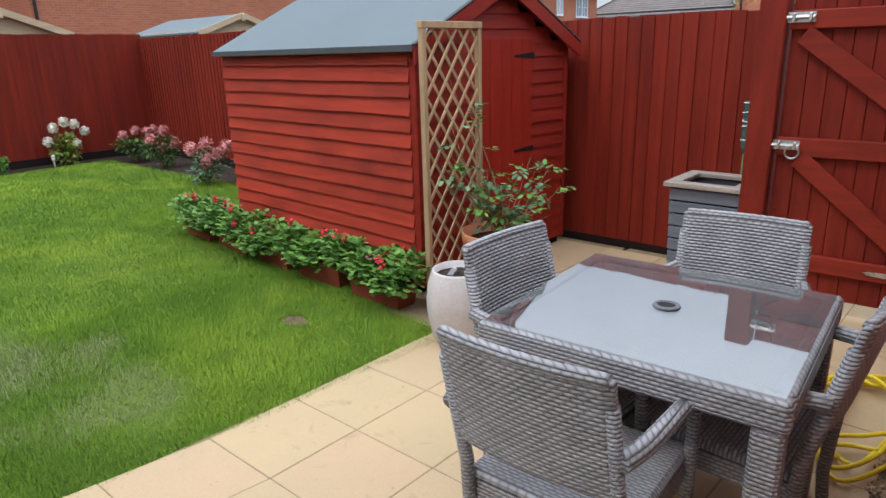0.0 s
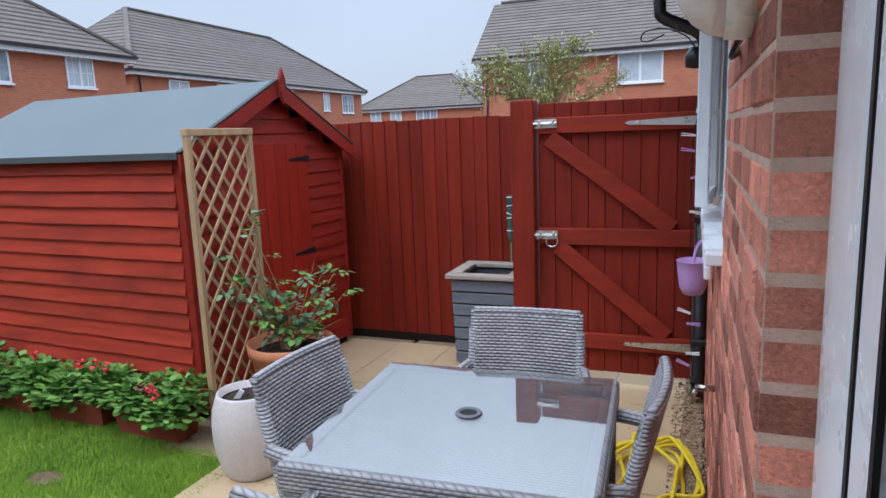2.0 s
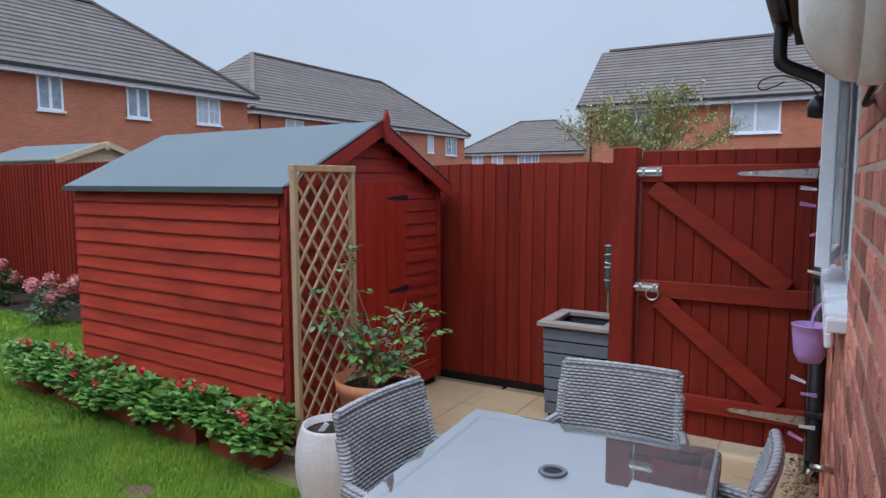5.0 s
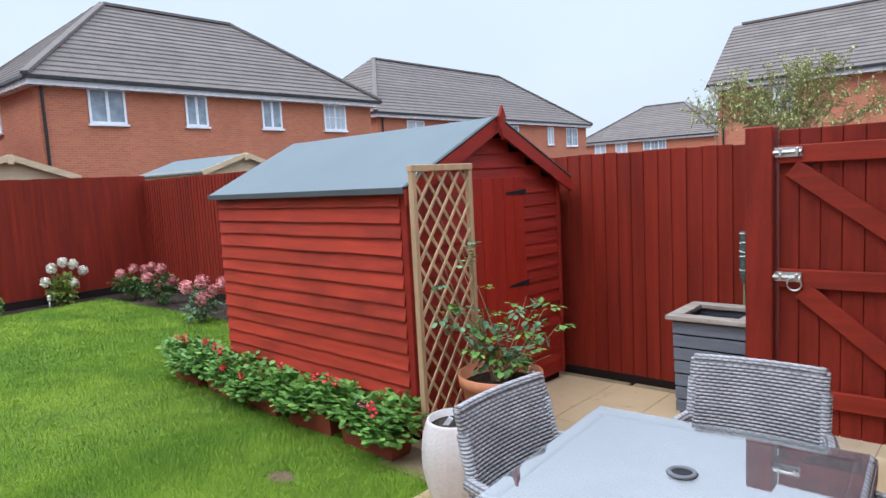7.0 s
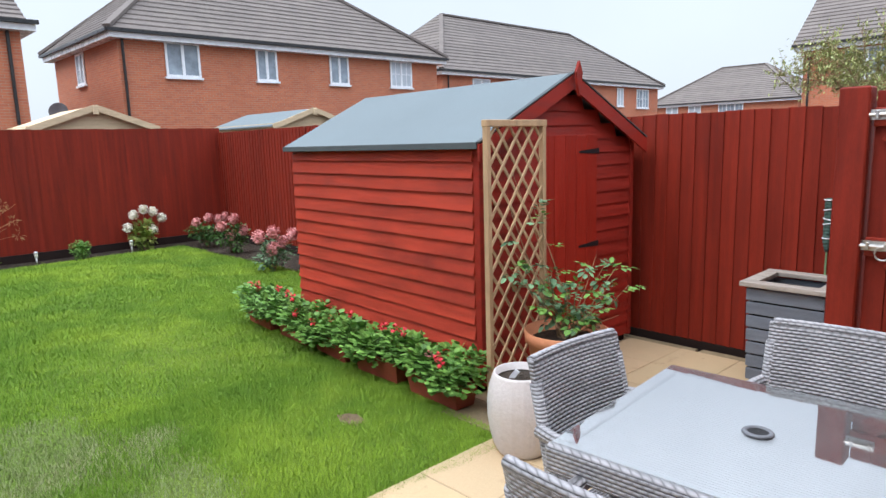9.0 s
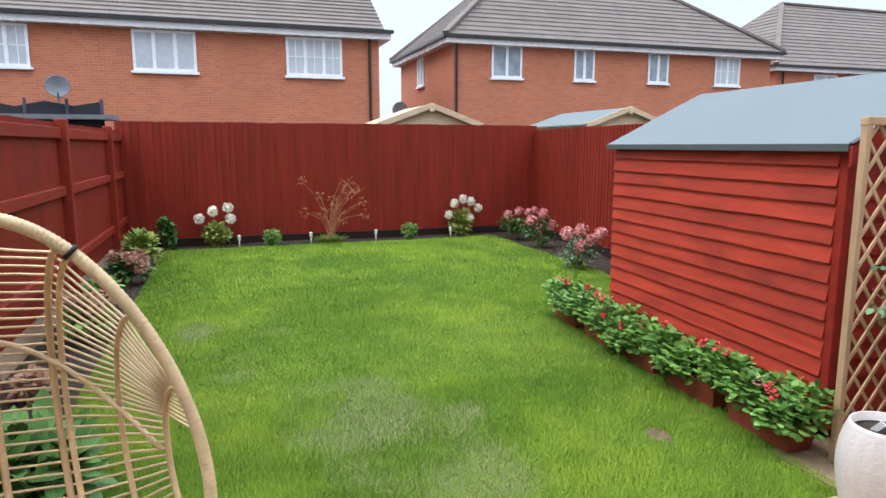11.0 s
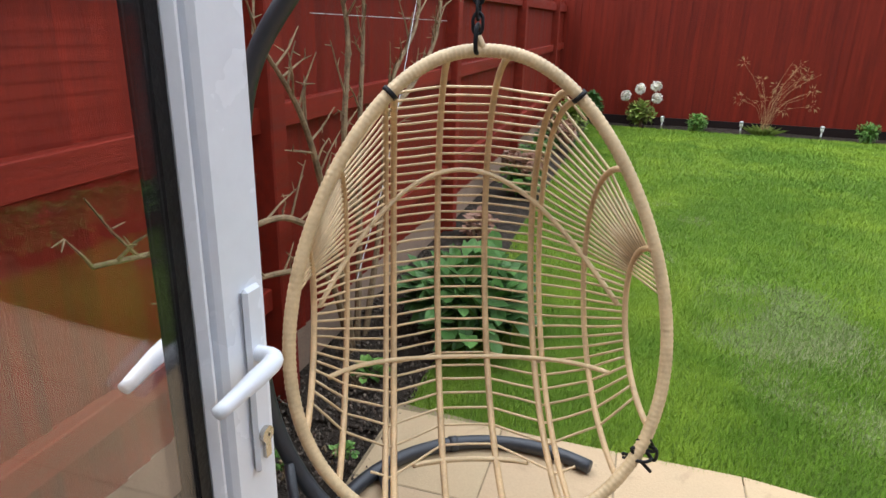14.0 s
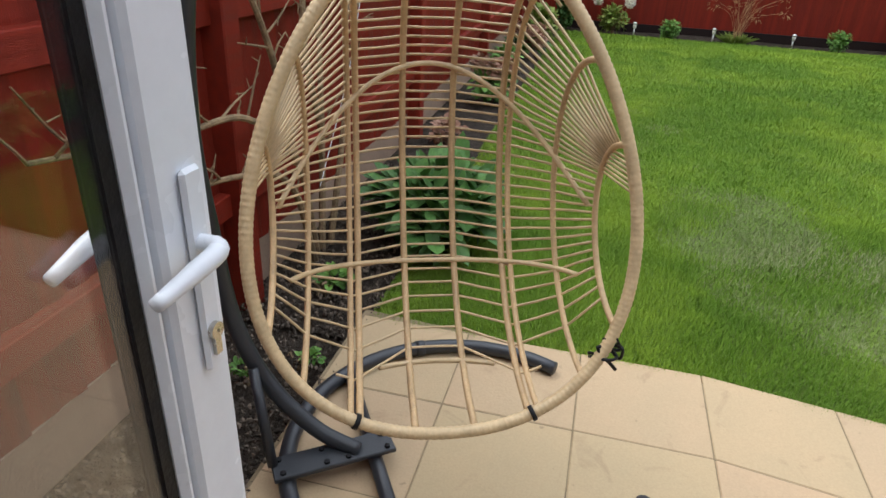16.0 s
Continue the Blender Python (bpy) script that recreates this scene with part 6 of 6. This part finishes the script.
# bare shrub trained on the fence
bs = thing("bare_shrub", "leafless tan-stemmed shrub trained against the red fence", "shrub", (-2.9, -1.18, 0))
r9 = random.Random(9)
sb = Build()
mains = [[(0, 0, -0.03), (-0.05, 0, 0.5), (-0.02, 0.02, 0.95), (-0.12, 0, 1.35), (-0.10, 0.02, 1.72)],
         [(-0.1, 0, -0.03), (-0.28, 0.02, 0.6), (-0.40, 0, 1.1), (-0.72, 0.03, 1.42), (-0.80, 0.02, 1.68)],
         [(0.05, 0, -0.03), (0.25, 0.03, 0.5), (0.62, 0.04, 0.78), (1.02, 0.05, 0.84), (1.5, 0.05, 0.92)],
         [(0.08, 0, -0.03), (0.35, 0.04, 0.45), (0.75, 0.04, 0.62), (1.2, 0.05, 0.68)],
         [(0.25, 0.02, 0.5), (0.40, 0.05, 0.85), (0.55, 0.05, 1.15), (0.78, 0.04, 1.4)],
         [(-0.40, 0, 1.0), (-0.75, 0.02, 1.15), (-1.05, 0.03, 1.35), (-1.2, 0.02, 1.62)],
         [(-0.05, 0, 0.55), (0.15, 0.03, 0.95), (0.12, 0.04, 1.4), (0.25, 0.03, 1.66)]]
for mn in mains:
    ln = bez(mn, 7)
    k = len(ln)
    sb.tube(ln, [0.017 * (1 - 0.65 * i / k) for i in range(k)], 7)
    for i in range(6, k):
        if r9.random() < 0.85:
            d = ball_dir(r9)
            d.y = abs(d.y) * 0.3
            d.z = abs(d.z) + 0.2
            q = ln[i] + d.normalized() * r9.uniform(0.05, 0.26)
            sb.tube([ln[i], ln[i].lerp(q, 0.5) + ball_dir(r9) * 0.01, q], [0.005, 0.004, 0.002], 5)
            for _ in range(2):
                e = q.lerp(ln[i], r9.uniform(0, 0.7))
                sb.tube([e, e + ball_dir(r9) * 0.035], [0.003, 0.0012], 4)
part("stem", sb, "bark", bs)
part("training_wire", Build().tube([(-1.3, 0.02, 1.44), (0.4, 0.03, 1.46)], 0.0015, 4).tube([(-0.7, 0.05, 1.60), (-0.25, 0.05, 0.75), (0.1, 0.05, 0.35)], 0.002, 4), "steel", bs)

# ---- over the fences ----
def roofed_shed(label, x, y, w, ridge, eave, length, cover):
    s = thing("neighbour_shed", label, "shed", (x, y, 0))
    part("wall", Build().add([(0, -w, 0), (0, w, 0), (0, w, eave), (0, 0, ridge - 0.06), (0, -w, eave), (-length, -w, 0), (-length, w, 0), (-length, w, eave), (-length, 0, ridge - 0.06), (-length, -w, eave)],
                              [(0, 1, 2, 3, 4), (9, 8, 7, 6, 5), (0, 5, 6, 1), (1, 6, 7, 2), (4, 9, 5, 0)]), "shed_wood", s)
    for k in (-1, 1):
        part("roof_slope", Build().add([(0.1, k * (w + 0.1), eave - 0.05), (0.1, 0, ridge), (-length - 0.1, 0, ridge), (-length - 0.1, k * (w + 0.1), eave - 0.05),
                                        (0.1, k * (w + 0.1), eave - 0.08), (0.1, 0, ridge - 0.03), (-length - 0.1, 0, ridge - 0.03), (-length - 0.1, k * (w + 0.1), eave - 0.08)],
                                       [(0, 1, 2, 3), (7, 6, 5, 4), (0, 4, 5, 1), (3, 2, 6, 7), (0, 3, 7, 4)]), cover, s)
        part("barge_board", Build().beam((0.12, k * (w + 0.1), eave - 0.09), (0.12, 0, ridge - 0.03), 0.03, 0.11), "shed_wood", s)
    part("finial", Build().box((0.13, -0.05, ridge - 0.16), (0.15, 0.05, ridge + 0.0)), "shed_wood", s, bevel=0.01)


roofed_shed("pale new timber shed gable beyond the red fence", -13.3, 4.2, 1.02, 2.36, 2.02, 2.0, "shed_wood")
roofed_shed("pale timber shed with a blue-grey felt roof beyond the fence", -13.3, 8.9, 1.0, 2.38, 2.05, 3.0, "felt")
tp = thing("trampoline", "dark trampoline net showing over the fence", "trampoline", (-13.5, -2.8, 0))
part("net", Build().add([(0, -0.85, 1.5), (0, 0.9, 1.5), (0, 0.9, 2.30), (0, 0.45, 2.22), (0, 0.0, 2.30), (0, -0.45, 2.20), (0, -0.85, 2.28), (-0.02, -0.85, 1.5), (-0.02, 0.9, 1.5), (-0.02, 0.9, 2.30), (-0.02, 0.45, 2.22), (-0.02, 0.0, 2.30), (-0.02, -0.45, 2.20), (-0.02, -0.85, 2.28)],
                        [(0, 1, 2, 3, 4, 5, 6), (13, 12, 11, 10, 9, 8, 7)] + [(i, (i + 1) % 7, 7 + (i + 1) % 7, 7 + i) for i in range(7)]), "net", tp)
for y in (-0.85, -0.3, 0.35, 0.9):
    part("pole", Build().tube([(0.02, y, 0), (0.02, y, 2.34)], 0.03, 8), "net", tp, smooth=True)
part("pad", Build().box((-0.6, -0.7, 1.98), (0.3, 1.1, 2.06)), "dish", tp)


def dish(at, r, turn):
    d = thing("satellite_dish", "grey satellite dish on a bracket", "satellite dish", at, turn)
    part("reflector", Build().lathe([(0.005, 0.0), (r * 0.5, 0.02), (r * 0.9, 0.07), (r, 0.09), (r * 0.9, 0.08), (r * 0.5, 0.03), (0.005, 0.012)], 24, (0, 0, 0), Matrix.Rotation(radians(75), 4, 'Y')), "dish", d, smooth=True)
    part("arm", Build().tube([(-0.1, 0, -0.05), (0.05, 0, -r * 0.9), (0.35, 0, -r * 0.5)], 0.015, 6), "dish", d)
    part("mast", Build().tube([(-0.05, 0, 0), (-0.3, 0, -0.1), (-0.3, 0, -at[2] if at[2] < 2.7 else -0.4)], 0.02, 6), "dish", d)


dish((-13.4, -2.55, 2.52), 0.20, 10)
dish((-28.2, 7.45, 3.05), 0.34, -30)

# tree past the gate
tree = thing("tree", "slender young tree with sparse olive-green leaves beyond the gate", "tree", (-3.1, 14.0, 0))
r10 = random.Random(10)
tk, tl = Build(), Build()
trunk = bez([(0, 0, 0), (0.05, 0, 0.7), (-0.03, 0, 1.4), (0.02, 0, 1.9)], 8)
tk.tube(trunk, [0.05 * (1 - 0.6 * i / len(trunk)) for i in range(len(trunk))], 8)
for i in range(26):
    a, out = r10.uniform(0, 2 * math.pi), 1.95 * math.sqrt(r10.uniform(0.02, 1.0))
    top = 1.95 + 1.55 * (1 - (out / 2.25) ** 2) * r10.uniform(0.75, 1.05)
    e = Vector((out * math.cos(a), out * math.sin(a) * 0.6, top))
    p = trunk[r10.randrange(14, len(trunk))]
    ln = bez([p, p.lerp(e, 0.5) + Vector((0, 0, 0.22)) + ball_dir(r10) * 0.08, e], 8)
    tk.tube(ln, [0.016 * (1 - 0.85 * k / len(ln)) for k in range(len(ln))], 5)
    for k in range(5, len(ln)):
        for _ in range(3):
            d = (ball_dir(r10) + Vector((0, 0, 0.25)) + (e - p).normalized() * 0.4).normalized()
            q = ln[k] + d * r10.uniform(0.2, 0.5)
            tk.tube([ln[k], ln[k].lerp(q, 0.5) + ball_dir(r10) * 0.03, q], [0.005, 0.004, 0.002], 4)
            for _ in range(10):
                tl.leaf(ln[k].lerp(q, r10.uniform(0.15, 1.05)) + ball_dir(r10) * 0.03, ball_dir(r10) - Vector((0, 0, 0.25)), r10.uniform(0.04, 0.075), 0.42, 0.2)
part("trunk", tk, "bark", tree)
part("crown", tl, "leaf_tree", tree)

# ---- grass blades ----
gr_rng = np.random.default_rng(5)


def blades(n, x0, x1, y0, y1, lo, hi, wid, pale=False):
    x, y = gr_rng.uniform(x0, x1, n), gr_rng.uniform(y0, y1, n)
    patch = np.array([noise.noise(Vector((a * 0.9, b * 0.9, 7))) + 0.5 * noise.noise(Vector((a * 2.6, b * 2.6, 2))) for a, b in zip(x, y)])
    bare = ((x + 3.03) ** 2 / 0.010 + (y - 2.31) ** 2 / 0.005 < gr_rng.uniform(0.4, 1.3, n))
    along, across = (x + 4.1) * -0.87 - (y - 0.75) * 0.49, (x + 4.1) * 0.49 - (y - 0.75) * 0.87
    worn = (along ** 2 / 3.4 + across ** 2 / 0.30 + 2.4 * patch + gr_rng.uniform(-0.5, 0.5, n) < 0.30) & (np.abs(across) < 0.9)
    keep = ~bare & (worn if pale else ~worn) & (x < -2.40 + np.interp(y, [0.47, 1.31, 2.2, 2.6, 5.0], [0.0, 0.13, 0.20, 0.27, 0.30]) + 0.008 * np.sin(y * 9.0) + gr_rng.normal(0, 0.008, n)) & ~((x > -2.70) & (y > 2.76))
    x, y, patch = x[keep], y[keep], patch[keep]
    m = len(x)
    h = gr_rng.uniform(lo, hi, m) * (1 + 0.3 * patch)
    a, lean = gr_rng.uniform(0, 2 * np.pi, m), gr_rng.uniform(0.1, 0.9, m)
    dx, dy = np.cos(a), np.sin(a)
    z0 = np.full(m, -0.02)
    p0 = np.stack([x - dy * wid, y + dx * wid, z0], 1)
    p1 = np.stack([x + dy * wid, y - dx * wid, z0], 1)
    p2 = np.stack([x + dx * h * lean * 0.4 + dy * wid * 0.7, y + dy * h * lean * 0.4 - dx * wid * 0.7, z0 + h * 0.6], 1)
    p3 = np.stack([x + dx * h * lean * 0.4 - dy * wid * 0.7, y + dy * h * lean * 0.4 + dx * wid * 0.7, z0 + h * 0.6], 1)
    p4 = np.stack([x + dx * h * lean, y + dy * h * lean, z0 + h], 1)
    v = np.stack([p0, p1, p2, p3, p4], 1).reshape(-1, 3)
    k = np.arange(m)[:, None] * 5
    quads, tris = (k + np.array([0, 1, 2, 3])), (k + np.array([3, 2, 4]))
    return v, quads, tris


def lay_grass(name, sets, material, label):
    vs, loops, starts, base, total = [], [], [], 0, 0
    for v, q, t in sets:
        vs.append(v)
        loops += [(q + base).reshape(-1), (t + base).reshape(-1)]
        starts += [total + np.arange(len(q)) * 4, total + len(q) * 4 + np.arange(len(t)) * 3]
        total += len(q) * 4 + len(t) * 3
        base += len(v)
    vs, loops, starts = np.concatenate(vs), np.concatenate(loops), np.concatenate(starts)
    me = bpy.data.meshes.new(name)
    me.vertices.add(len(vs))
    me.vertices.foreach_set("co", vs.astype(np.float32).reshape(-1))
    me.loops.add(len(loops))
    me.loops.foreach_set("vertex_index", loops.astype(np.int32))
    me.polygons.add(len(starts))
    me.polygons.foreach_set("loop_start", starts.astype(np.int32))
    me.update(calc_edges=True)
    me.validate()
    me.materials.append(M[material])
    tagged(new(name, me), label, "grass", kind="stuff")


lay_grass("grass", [blades(300000, -4.2, -2.10, -0.76, 3.0, 0.017, 0.034, 0.0011), blades(190000, -7.0, -4.2, -0.76, 4.4, 0.018, 0.034, 0.0018), blades(110000, -10.55, -7.0, -0.76, 4.5, 0.022, 0.04, 0.003)], "grass", "short bright green lawn grass")
lay_grass("worn_grass", [blades(120000, -6.5, -2.7, -0.7, 2.4, 0.015, 0.03, 0.0016, True)], "worn_grass", "pale worn grass in patches across the lawn")
